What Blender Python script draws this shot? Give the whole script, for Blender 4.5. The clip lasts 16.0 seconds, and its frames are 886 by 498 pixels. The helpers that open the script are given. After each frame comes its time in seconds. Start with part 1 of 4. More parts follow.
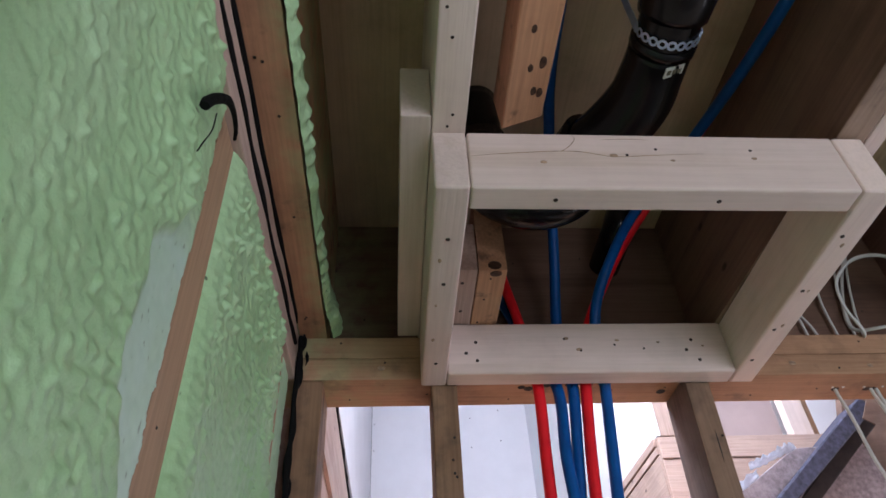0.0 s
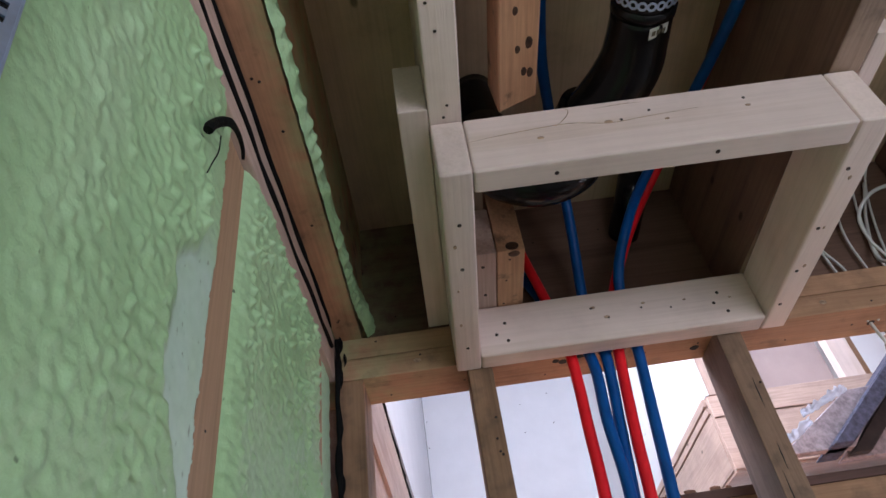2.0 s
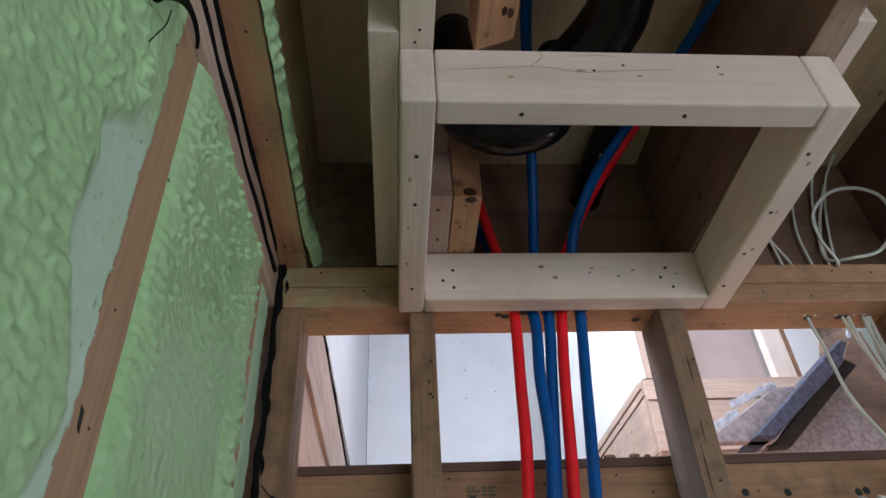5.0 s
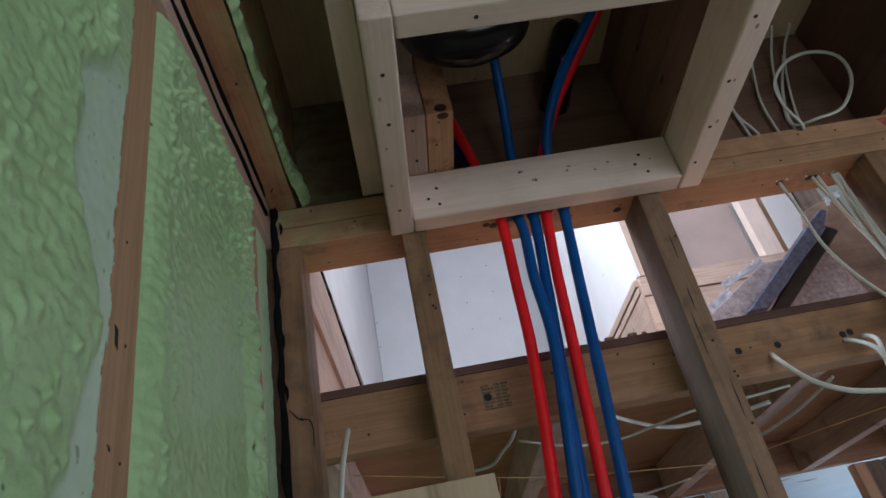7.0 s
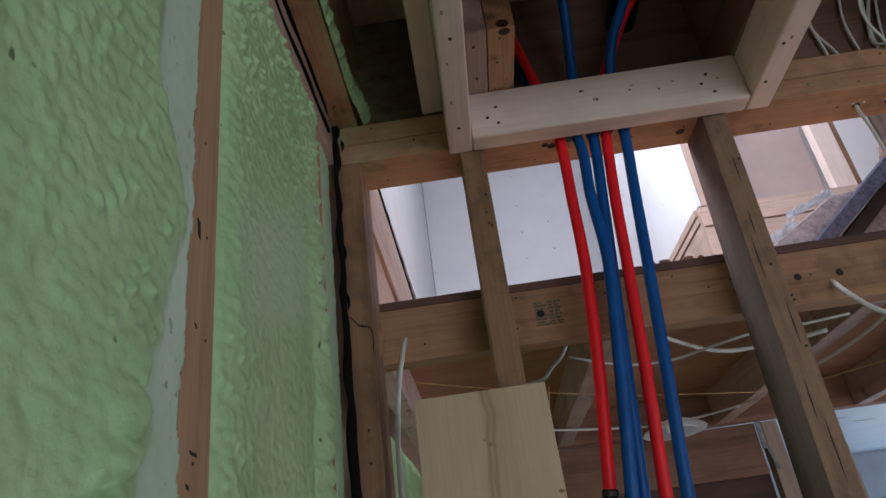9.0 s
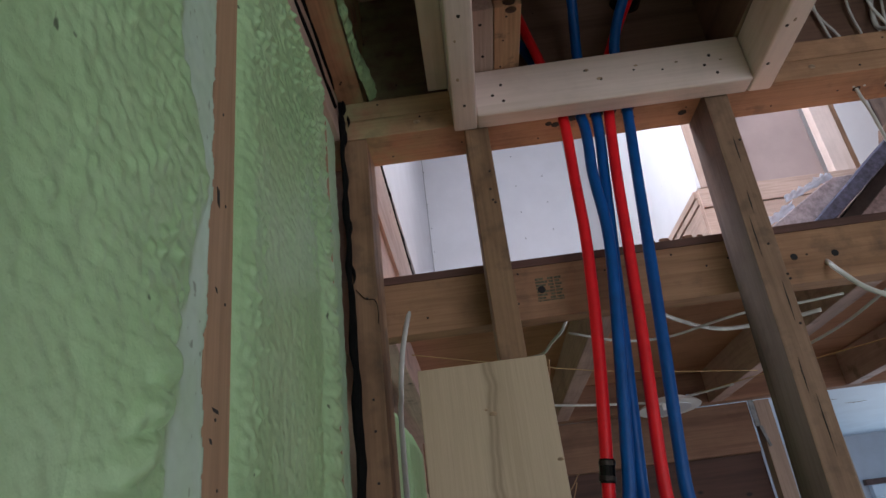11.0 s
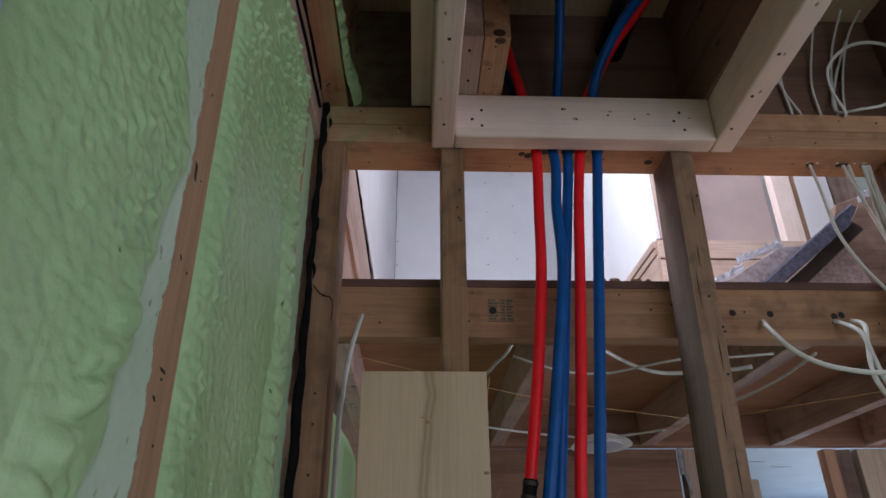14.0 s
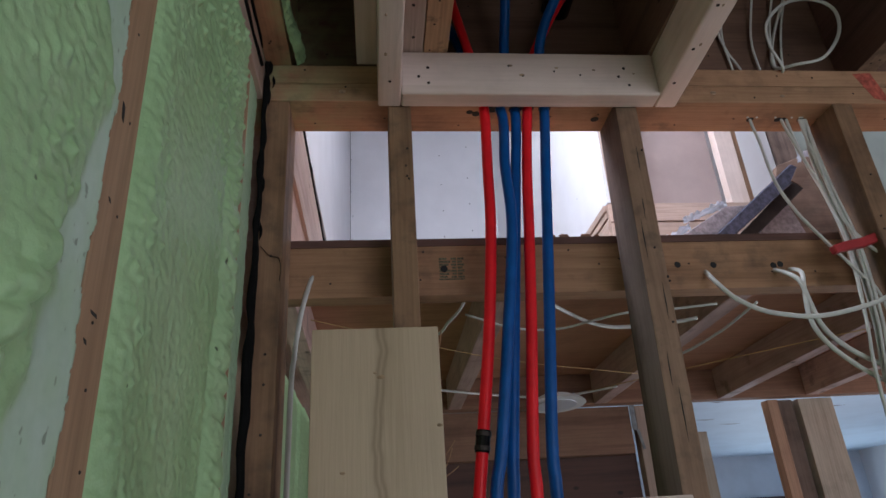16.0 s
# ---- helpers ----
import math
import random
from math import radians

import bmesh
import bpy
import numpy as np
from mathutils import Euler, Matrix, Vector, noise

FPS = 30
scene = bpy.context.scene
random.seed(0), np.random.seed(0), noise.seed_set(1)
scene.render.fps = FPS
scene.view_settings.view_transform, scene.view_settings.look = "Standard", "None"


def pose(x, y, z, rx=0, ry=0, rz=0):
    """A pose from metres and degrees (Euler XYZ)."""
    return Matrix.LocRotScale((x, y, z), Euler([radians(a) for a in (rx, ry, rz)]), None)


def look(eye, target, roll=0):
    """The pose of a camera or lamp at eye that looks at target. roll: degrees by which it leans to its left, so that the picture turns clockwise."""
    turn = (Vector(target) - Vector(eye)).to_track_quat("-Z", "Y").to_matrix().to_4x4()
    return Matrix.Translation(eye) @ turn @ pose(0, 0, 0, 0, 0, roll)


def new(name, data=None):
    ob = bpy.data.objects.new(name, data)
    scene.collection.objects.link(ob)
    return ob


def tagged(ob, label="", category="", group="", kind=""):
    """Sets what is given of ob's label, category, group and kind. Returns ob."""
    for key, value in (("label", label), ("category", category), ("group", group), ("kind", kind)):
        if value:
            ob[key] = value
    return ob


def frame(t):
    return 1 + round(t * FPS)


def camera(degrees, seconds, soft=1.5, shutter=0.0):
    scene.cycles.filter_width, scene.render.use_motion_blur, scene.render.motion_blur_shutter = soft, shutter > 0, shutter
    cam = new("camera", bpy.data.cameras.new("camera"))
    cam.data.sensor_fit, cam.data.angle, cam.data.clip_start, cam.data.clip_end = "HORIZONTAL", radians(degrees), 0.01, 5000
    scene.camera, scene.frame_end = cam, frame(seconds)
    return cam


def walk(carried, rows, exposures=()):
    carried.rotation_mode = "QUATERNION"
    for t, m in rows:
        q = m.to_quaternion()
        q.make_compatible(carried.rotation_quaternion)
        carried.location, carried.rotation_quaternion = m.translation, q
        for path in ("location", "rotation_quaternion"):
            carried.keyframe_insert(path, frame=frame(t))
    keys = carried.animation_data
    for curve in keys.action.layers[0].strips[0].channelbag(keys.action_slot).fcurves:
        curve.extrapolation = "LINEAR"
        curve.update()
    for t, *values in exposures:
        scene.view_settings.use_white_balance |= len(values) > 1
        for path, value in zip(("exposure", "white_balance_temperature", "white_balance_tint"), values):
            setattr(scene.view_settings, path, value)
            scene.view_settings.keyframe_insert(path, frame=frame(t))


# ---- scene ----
cam = camera(67.8, 16.0, shutter=0.3)
PATH = [
    (0, (-0.042, 0.107, 1.699), (0.108, 1.624, 2.994), -3.5),
    (0.5, (-0.03, 0.106, 1.701), (0.096, 1.623, 2.999), -8.4),
    (1, (-0.05, 0.092, 1.674), (-0.108, 1.594, 2.993), -3.1),
    (1.5, (-0.037, 0.099, 1.669), (-0.021, 1.607, 2.982), -5.6),
    (2, (-0.025, 0.093, 1.673), (0.031, 1.618, 2.965), -9.1),
    (2.5, (-0.031, 0.088, 1.67), (0.01, 1.619, 2.956), -5.6),
    (3, (-0.03, 0.099, 1.671), (0.121, 1.586, 3.0), -4.9),
    (3.2, (-0.03, 0.099, 1.672), (0.123, 1.59, 2.996), -4.4),
    (5.3, (-0.006, 0.132, 1.637), (0.139, 1.734, 2.826), -3.3),
    (5.5, (-0.015, 0.134, 1.628), (0.07, 1.746, 2.81), -2.6),
    (6, (-0.014, 0.149, 1.626), (0.005, 1.782, 2.781), -4.2),
    (6.5, (-0.003, 0.137, 1.613), (0.214, 1.821, 2.67), -14.6),
    (7, (-0.008, 0.121, 1.592), (0.155, 1.805, 2.659), -12.5),
    (7.5, (-0.008, 0.119, 1.581), (0.03, 1.857, 2.571), -9.6),
    (8, (-0.008, 0.122, 1.573), (-0.004, 1.881, 2.526), -8.7),
    (8.5, (-0.011, 0.114, 1.568), (-0.028, 1.882, 2.503), -8.5),
    (9, (-0.015, 0.114, 1.564), (-0.049, 1.892, 2.479), -7.9),
    (11.3, (-0.029, 0.099, 1.545), (-0.062, 1.905, 2.404), -6.8),
    (11.5, (-0.031, 0.103, 1.54), (-0.091, 1.909, 2.396), -5.3),
    (12, (-0.015, 0.115, 1.522), (0.021, 1.958, 2.298), -4.6),
    (12.5, (-0.022, 0.108, 1.509), (-0.029, 1.958, 2.268), -5.1),
    (13, (-0.028, 0.112, 1.501), (-0.095, 1.965, 2.249), -4.1),
    (13.5, (-0.054, 0.088, 1.495), (-0.185, 1.907, 2.316), 1.1),
    (14, (-0.02, 0.075, 1.526), (0.054, 1.857, 2.431), -0.5),
    (14.5, (-0.019, 0.075, 1.519), (0.074, 1.855, 2.426), -0.7),
    (15, (-0.016, 0.08, 1.511), (0.106, 1.867, 2.401), -1.4),
    (15.5, (-0.003, 0.085, 1.503), (0.207, 1.874, 2.373), -3.9),
    (16, (-0.007, 0.091, 1.499), (0.194, 1.895, 2.339), -3.7),
]
EXPOSURES = [(0, 0.33, 6130, 12), (3.2, 0.34, 6160, 12), (5.3, 0.14, 6220, 2), (6.2, -0.12, 6280, 4), (7, -0.27, 6320, 4), (9.2, -0.28, 6420, 9), (11.3, -0.26, 6480, 9), (12.5, -0.08, 6580, 8), (14, -0.27, 6350, 10), (16, -0.3, 6300, 9)]
walk(cam, [(t, look(eye, target, roll)) for t, eye, target, roll in PATH], EXPOSURES)
# ==== body ====
# ---- light: daylight by the windows of the rooms, plus two added fill lamps ----
world = bpy.data.worlds.new("world")
scene.world = world
world.use_nodes = True
wn = world.node_tree
sky = wn.nodes.new("ShaderNodeTexSky")
sky.sky_type, sky.sun_disc = "NISHITA", False
sky.sun_elevation, sky.sun_rotation = radians(40), radians(150)
wn.links.new(sky.outputs[0], wn.nodes["Background"].inputs[0])
wn.nodes["Background"].inputs[1].default_value = 0.1


def area_light(name, at, target, w, h, watts, color):
    lamp = bpy.data.lights.new(name, "AREA")
    lamp.shape, lamp.size, lamp.size_y, lamp.energy, lamp.color = "RECTANGLE", w, h, watts, color
    ob = new(name, lamp)
    ob.matrix_world = look(at, target)
    return ob


COOL = (0.70, 0.84, 1.0)
ROOM = (0.90, 0.915, 1.0)
area_light("window_light_back", (1.6, -2.9, 1.35), (1.2, 1.0, 1.5), 2.2, 1.3, 47, ROOM)
area_light("window_light_side", (4.35, -0.6, 1.4), (0.0, 0.2, 1.6), 1.8, 1.1, 18, ROOM)
area_light("window_light_stair", (-0.14, 1.50, 3.4), (0.79, 1.80, 2.8), 0.6, 0.6, 66, (0.83, 0.865, 1.0))
# added fill that brightens the tan wallboard upstairs; no window stands here
area_light("fill_light_upstairs", (2.3, 1.5, 4.3), (1.1, 2.2, 3.0), 0.9, 0.9, 15, (0.86, 0.88, 1.0))
area_light("window_light_far", (3.68, 6.13, 1.2), (3.68, 3.0, 1.2), 0.86, 0.8, 15, COOL)
# added low fill that lifts the undersides of the landing; no window here
area_light("fill_light_landing", (4.3, 2.0, 0.6), (0.4, 1.5, 1.9), 1.2, 0.9, 52, (0.92, 0.90, 1.0))

# ---- materials ----


def material(name):
    m = bpy.data.materials.new(name)
    m.use_nodes = True
    return m, m.node_tree, m.node_tree.nodes["Principled BSDF"]


def node(tree, kind, **values):
    n = tree.nodes.new(kind)
    for key, value in values.items():
        n.inputs[key].default_value = value
    return n


def coords(tree, scale, shift=True):
    """Object coordinates, shifted by a chance amount from object to object, then scaled."""
    tc = tree.nodes.new("ShaderNodeTexCoord")
    out = tc.outputs["Object"]
    if shift:
        info = tree.nodes.new("ShaderNodeObjectInfo")
        mul = tree.nodes.new("ShaderNodeVectorMath")
        mul.operation = "MULTIPLY_ADD"
        mul.inputs[1].default_value = (7.3, 5.1, 9.7)
        tree.links.new(info.outputs["Random"], mul.inputs[0])
        tree.links.new(out, mul.inputs[2])
        out = mul.outputs[0]
    mp = tree.nodes.new("ShaderNodeMapping")
    mp.inputs["Scale"].default_value = scale
    tree.links.new(out, mp.inputs[0])
    return mp.outputs[0]


def noise_fac(tree, scale, size=1.0, detail=4.0, rough=0.55, distort=0.0, shift=True):
    n = node(tree, "ShaderNodeTexNoise", Scale=size, Detail=detail, Roughness=rough, Distortion=distort)
    tree.links.new(coords(tree, scale, shift), n.inputs["Vector"])
    return n.outputs["Fac"]


def ramp(tree, fac, stops):
    r = tree.nodes.new("ShaderNodeValToRGB")
    while len(r.color_ramp.elements) < len(stops):
        r.color_ramp.elements.new(0.5)
    for e, (p, c) in zip(r.color_ramp.elements, stops):
        e.position, e.color = p, (*c, 1)
    tree.links.new(fac, r.inputs[0])
    return r.outputs["Color"]


def mixed(tree, a, b, fac, mode="MIX"):
    m = tree.nodes.new("ShaderNodeMix")
    m.data_type, m.blend_type = "RGBA", mode
    for sock, v in ((m.inputs["Factor"], fac), (m.inputs["A"], a), (m.inputs["B"], b)):
        if isinstance(v, bpy.types.NodeSocket):
            tree.links.new(v, sock)
        else:
            sock.default_value = (*v, 1) if isinstance(v, tuple) else v
    return m.outputs["Result"]


def bumped(tree, bsdf, height, strength, distance):
    b = node(tree, "ShaderNodeBump", Strength=strength, Distance=distance)
    tree.links.new(height, b.inputs["Height"])
    tree.links.new(b.outputs[0], bsdf.inputs["Normal"])


def wood(name, light, dark, axis, rough=0.62, stain=0.35, grain=1.0):
    """Sawn softwood whose grain runs along an axis: growth bands, fibre, knots, grey handling marks."""
    m, t, b = material(name)
    long, wide, fine = [26.0] * 3, [14.0] * 3, [210.0] * 3
    long[axis], wide[axis], fine[axis] = 1.3, 3.2, 7.0
    bands = noise_fac(t, tuple(long), 1.0, 5, 0.6, 0.35)
    fibre = noise_fac(t, tuple(fine), 1.0, 3, 0.6)
    dirt = noise_fac(t, (6.0, 6.0, 6.0), 1.0, 5, 0.65)
    col = ramp(t, bands, [(0.3, dark), (0.48, light), (0.62, light), (0.75, tuple((p + q) / 2 for p, q in zip(light, dark)))])
    col = mixed(t, col, ramp(t, fibre, [(0.3, (0.72, 0.7, 0.68)), (0.6, (1, 1, 1))]), 0.75 * grain, "MULTIPLY")
    col = mixed(t, col, ramp(t, dirt, [(0.34, (0.46, 0.44, 0.42)), (0.46, (0.8, 0.78, 0.76)), (0.6, (1, 1, 1))]), stain, "MULTIPLY")
    vor = node(t, "ShaderNodeTexVoronoi", Scale=1.0, Randomness=1.0)
    kn = [10.0] * 3
    kn[axis] = 6.0
    t.links.new(coords(t, tuple(kn)), vor.inputs["Vector"])
    knot = ramp(t, vor.outputs["Distance"], [(0.035, (1, 1, 1)), (0.07, (0, 0, 0))])
    col = mixed(t, col, tuple(c * 0.32 for c in dark), knot)
    info = t.nodes.new("ShaderNodeObjectInfo")
    hsv = node(t, "ShaderNodeHueSaturation")
    mr = node(t, "ShaderNodeMapRange", **{"To Min": 0.84, "To Max": 1.14})
    t.links.new(info.outputs["Random"], mr.inputs["Value"])
    t.links.new(mr.outputs[0], hsv.inputs["Value"])
    t.links.new(col, hsv.inputs["Color"])
    t.links.new(hsv.outputs[0], b.inputs["Base Color"])
    b.inputs["Roughness"].default_value = rough
    bumped(t, b, fibre, 0.28, 0.002)
    return m


def plain(name, color, rough=0.6, metal=0.0, vary=0.2, size=20.0, bump=0.0, spec=0.5):
    m, t, b = material(name)
    f = noise_fac(t, (size,) * 3, 1.0, 5, 0.6)
    low, high = tuple(c * (1 - vary) for c in color), tuple(min(1, c * (1 + vary)) for c in color)
    t.links.new(ramp(t, f, [(0.35, low), (0.65, high)]), b.inputs["Base Color"])
    b.inputs["Roughness"].default_value, b.inputs["Metallic"].default_value = rough, metal
    b.inputs["Specular IOR Level"].default_value = spec
    if bump:
        bumped(t, b, f, bump, 0.004)
    return m


NEW_L, NEW_D = (0.79, 0.65, 0.585), (0.69, 0.55, 0.46)
OLD_L, OLD_D = (0.44, 0.255, 0.145), (0.275, 0.145, 0.076)
RED_L, RED_D = (0.34, 0.18, 0.115), (0.22, 0.105, 0.065)
new_x, new_y, new_z = [wood("new_pine_" + n, NEW_L, NEW_D, i, 0.6, 0.25, 0.35) for i, n in enumerate("xyz")]
old_x, old_y, old_z = [wood("aged_fir_" + n, OLD_L, OLD_D, i, 0.68, 0.6) for i, n in enumerate("xyz")]
red_x, red_y, red_z = [wood("red_fir_" + n, RED_L, RED_D, i, 0.65, 0.5) for i, n in enumerate("xyz")]
pink_x, pink_y, pink_z = [wood("pale_fir_" + n, (0.52, 0.385, 0.315), (0.42, 0.295, 0.235), i, 0.6, 0.4) for i, n in enumerate("xyz")]
landing_fir = wood("landing_fir", (0.57, 0.40, 0.35), (0.46, 0.31, 0.265), 1, 0.6, 0.5)
edge_y = wood("red_brown_joist", (0.56, 0.305, 0.17), (0.42, 0.21, 0.11), 1, 0.62, 0.6)
def overspray(mat, size, low, high, tint=(0.36, 0.45, 0.22)):
    """Patches of thin foam mist or of grime."""
    t = mat.node_tree
    b = t.nodes["Principled BSDF"]
    old = b.inputs["Base Color"].links[0].from_socket
    fac = ramp(t, noise_fac(t, (size, size, size), 1.0, 5, 0.6), [(low, (0, 0, 0)), (high, (0.6, 0.6, 0.6))])
    t.links.new(mixed(t, old, tint, fac), b.inputs["Base Color"])


overspray(edge_y, 6.0, 0.5, 0.66)
def spray_end(mat, x0, x1):
    """Foam mist on the end of a plate beside the foamed wall, and resin-dark blotches along it."""
    t = mat.node_tree
    b = t.nodes["Principled BSDF"]
    old = b.inputs["Base Color"].links[0].from_socket
    tc, sep = t.nodes.new("ShaderNodeTexCoord"), t.nodes.new("ShaderNodeSeparateXYZ")
    t.links.new(tc.outputs["Object"], sep.inputs[0])
    mr = node(t, "ShaderNodeMapRange", **{"From Min": x0, "From Max": x1, "To Min": 0.55, "To Max": 0.0})
    t.links.new(sep.outputs[0], mr.inputs["Value"])
    mul = node(t, "ShaderNodeMath")
    mul.operation = "MULTIPLY"
    t.links.new(mr.outputs[0], mul.inputs[0])
    t.links.new(ramp(t, noise_fac(t, (22.0, 22.0, 22.0), 1.0, 5, 0.65, 0, False), [(0.36, (0, 0, 0)), (0.6, (1, 1, 1))]), mul.inputs[1])
    t.links.new(mixed(t, old, (0.33, 0.43, 0.2), mul.outputs[0]), b.inputs["Base Color"])


spray_end(edge_y, -0.146, -0.172)
plate_x = wood("plate_fir", OLD_L, OLD_D, 0, 0.68, 0.7)
spray_end(plate_x, -0.2, 0.0)
# rim joist: the dimness of the joist bays is put into this dark colour
rim_x = wood("shaded_rim_fir", (0.185, 0.105, 0.072), (0.115, 0.062, 0.044), 0, 0.68, 0.5)
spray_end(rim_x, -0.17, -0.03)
ledger_x = wood("ledger_fir", (0.51, 0.29, 0.16), (0.34, 0.18, 0.092), 0, 0.66, 0.6)
soffit_x = wood("brown_soffit_board", (0.26, 0.165, 0.12), (0.17, 0.10, 0.07), 0, 0.65, 0.7)
strip_wood = wood("foam_edged_stud", (0.48, 0.305, 0.18), (0.37, 0.225, 0.13), 2, 0.6, 0.3)
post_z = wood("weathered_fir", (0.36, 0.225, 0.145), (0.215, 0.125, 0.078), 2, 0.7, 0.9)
grey_z = wood("grey_brown_fir", (0.235, 0.165, 0.135), (0.125, 0.085, 0.07), 2, 0.75, 0.8)
shelf_pine = wood("shelf_pine", (0.50, 0.385, 0.265), (0.43, 0.325, 0.215), 2, 0.5, 0.15, 0.4)


def streak(mat, at_x):
    """A dark pith streak down the middle of a board."""
    t = mat.node_tree
    b = t.nodes["Principled BSDF"]
    old = b.inputs["Base Color"].links[0].from_socket
    tc, sep = t.nodes.new("ShaderNodeTexCoord"), t.nodes.new("ShaderNodeSeparateXYZ")
    t.links.new(tc.outputs["Object"], sep.inputs[0])
    wob = noise_fac(t, (1.0, 1.0, 7.0), 1.0, 3, 0.5, 0, False)
    off = node(t, "ShaderNodeMath")
    off.operation, off.inputs[1].default_value, off.inputs[2].default_value = "MULTIPLY_ADD", 0.05, -at_x - 0.025
    t.links.new(wob, off.inputs[0])
    add = node(t, "ShaderNodeMath")
    t.links.new(sep.outputs[0], add.inputs[0])
    t.links.new(off.outputs[0], add.inputs[1])
    ab = node(t, "ShaderNodeMath")
    ab.operation = "ABSOLUTE"
    t.links.new(add.outputs[0], ab.inputs[0])
    mask = ramp(t, ab.outputs[0], [(0.0, (0.25, 0.25, 0.25)), (0.004, (0.75, 0.75, 0.75)), (0.007, (0.2, 0.2, 0.2)), (0.013, (0, 0, 0))])
    t.links.new(mixed(t, old, (0.27, 0.19, 0.115), mask), b.inputs["Base Color"])


streak(shelf_pine, -0.004)
# fir darkened in colour to stand for the shade in the joist bays
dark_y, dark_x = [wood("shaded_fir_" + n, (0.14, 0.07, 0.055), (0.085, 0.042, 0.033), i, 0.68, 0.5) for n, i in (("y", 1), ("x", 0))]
# paler tone for joist undersides: the light they catch, put into the colour
joist_edge = wood("lit_scuffed_joist_edge", (0.40, 0.275, 0.20), (0.27, 0.165, 0.115), 1, 0.65, 0.8)
orange_z = wood("orange_stud", (0.50, 0.29, 0.19), (0.36, 0.19, 0.12), 2)
pale_z = wood("pale_stud", (0.62, 0.52, 0.42), (0.52, 0.42, 0.33), 2, 0.65, 0.5)
orange_y = wood("orange_fir", (0.64, 0.365, 0.21), (0.46, 0.24, 0.125), 1)
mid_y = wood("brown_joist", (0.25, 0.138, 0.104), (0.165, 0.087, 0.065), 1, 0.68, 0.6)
stud_z = wood("brown_stud", (0.325, 0.19, 0.105), (0.17, 0.095, 0.05), 2, 0.68, 0.9)
GRIME = (0.07, 0.05, 0.035)
for mat, size, low, high in ((stud_z, 16.0, 0.50, 0.66), (post_z, 18.0, 0.52, 0.68), (old_x, 13.0, 0.56, 0.72), (ledger_x, 13.0, 0.56, 0.72), (joist_edge, 18.0, 0.52, 0.66), (soffit_x, 8.0, 0.5, 0.66), (plate_x, 15.0, 0.55, 0.72), (landing_fir, 15.0, 0.57, 0.72), (orange_y, 26.0, 0.57, 0.66), (edge_y, 20.0, 0.58, 0.7)):
    overspray(mat, size, low, high, GRIME)
ply = wood("subfloor_plywood", (0.66, 0.50, 0.33), (0.55, 0.40, 0.25), 1, 0.7, 0.5, 0.5)
ply_red = wood("landing_plywood", (0.68, 0.35, 0.21), (0.54, 0.25, 0.14), 0, 0.7, 0.5, 0.7)
drywall = plain("drywall_paper", (0.72, 0.72, 0.74), 0.75, 0, 0.03, 6.0, 0.03)
tan_wall = plain("tan_wall", (0.42, 0.33, 0.31), 0.8, 0, 0.08, 5.0)
blue_grey_paint = plain("blue_grey_wall_paint", (0.50, 0.57, 0.66), 0.7, 0, 0.06, 5.0)
green_board = plain("pale_green_board", (0.36, 0.41, 0.37), 0.75, 0, 0.1, 4.0)
white_paint = plain("white_paint", (0.8, 0.8, 0.8), 0.5, 0, 0.03, 8.0)
blue_paint = plain("bluish_ceiling_board", (0.64, 0.77, 0.90), 0.6, 0, 0.04, 5.0)
frosted = plain("frosted_diffuser", (0.62, 0.64, 0.7), 0.35, 0, 0.02, 8.0)
concrete = plain("concrete", (0.36, 0.345, 0.345), 0.85, 0, 0.2, 9.0, 0.3)
caulk = plain("black_sealant", (0.004, 0.004, 0.004), 0.8, 0, 0.3, 90.0, 0.5, 0.15)
screw_metal = plain("dark_screw_steel", (0.05, 0.04, 0.035), 0.5, 0.7, 0.3, 300.0)
steel = plain("zinc_steel", (0.55, 0.68, 0.88), 0.45, 1.0, 0.1, 60.0)
steel_dark = plain("dark_gap", (0.02, 0.02, 0.02), 0.8)
abs_black = plain("black_drain_plastic", (0.005, 0.005, 0.0055), 0.2, 0, 0.2, 40.0, 0, 0.3)
pex_red = plain("red_water_tube", (0.86, 0.014, 0.024), 0.42, 0, 0.1, 30.0, 0, 0.3)
pex_blue = plain("blue_water_tube", (0.002, 0.085, 0.33), 0.42, 0, 0.15, 30.0, 0, 0.3)
cable_white = plain("white_cable_sheath", (0.62, 0.63, 0.6), 0.5, 0, 0.08, 40.0)
string_yellow = plain("yellow_wire", (0.5, 0.33, 0.14), 0.6)
label_paper = plain("pale_label", (0.6, 0.62, 0.58), 0.6, 0, 0.1, 200.0)
knot_brown = plain("brown_knot", (0.38, 0.26, 0.17), 0.6, 0, 0.4, 150.0)
dark_knot = plain("dark_knot", (0.07, 0.035, 0.02), 0.6, 0, 0.5, 150.0)
ink = plain("stamp_ink", (0.13, 0.115, 0.07), 0.8, 0, 0.5, 300.0)
red_plastic = plain("red_plastic", (0.4, 0.03, 0.035), 0.5)
red_marker = plain("red_paint", (0.42, 0.09, 0.06), 0.8, 0, 0.4, 120.0)
pitch = plain("brown_pitch", (0.33, 0.22, 0.13), 0.6, 0, 0.4, 120.0)
galvanised = plain("dull_galvanised", (0.26, 0.27, 0.29), 0.6, 0.5, 0.3, 60.0)
stone_purple = plain("dusty_stair_board", (0.31, 0.265, 0.28), 0.85, 0, 0.3, 70.0, 0.3)
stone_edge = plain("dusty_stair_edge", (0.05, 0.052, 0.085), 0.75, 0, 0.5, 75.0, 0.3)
dark_wood = wood("dark_stained_board", (0.11, 0.045, 0.033), (0.065, 0.026, 0.02), 0, 0.6, 0.4)
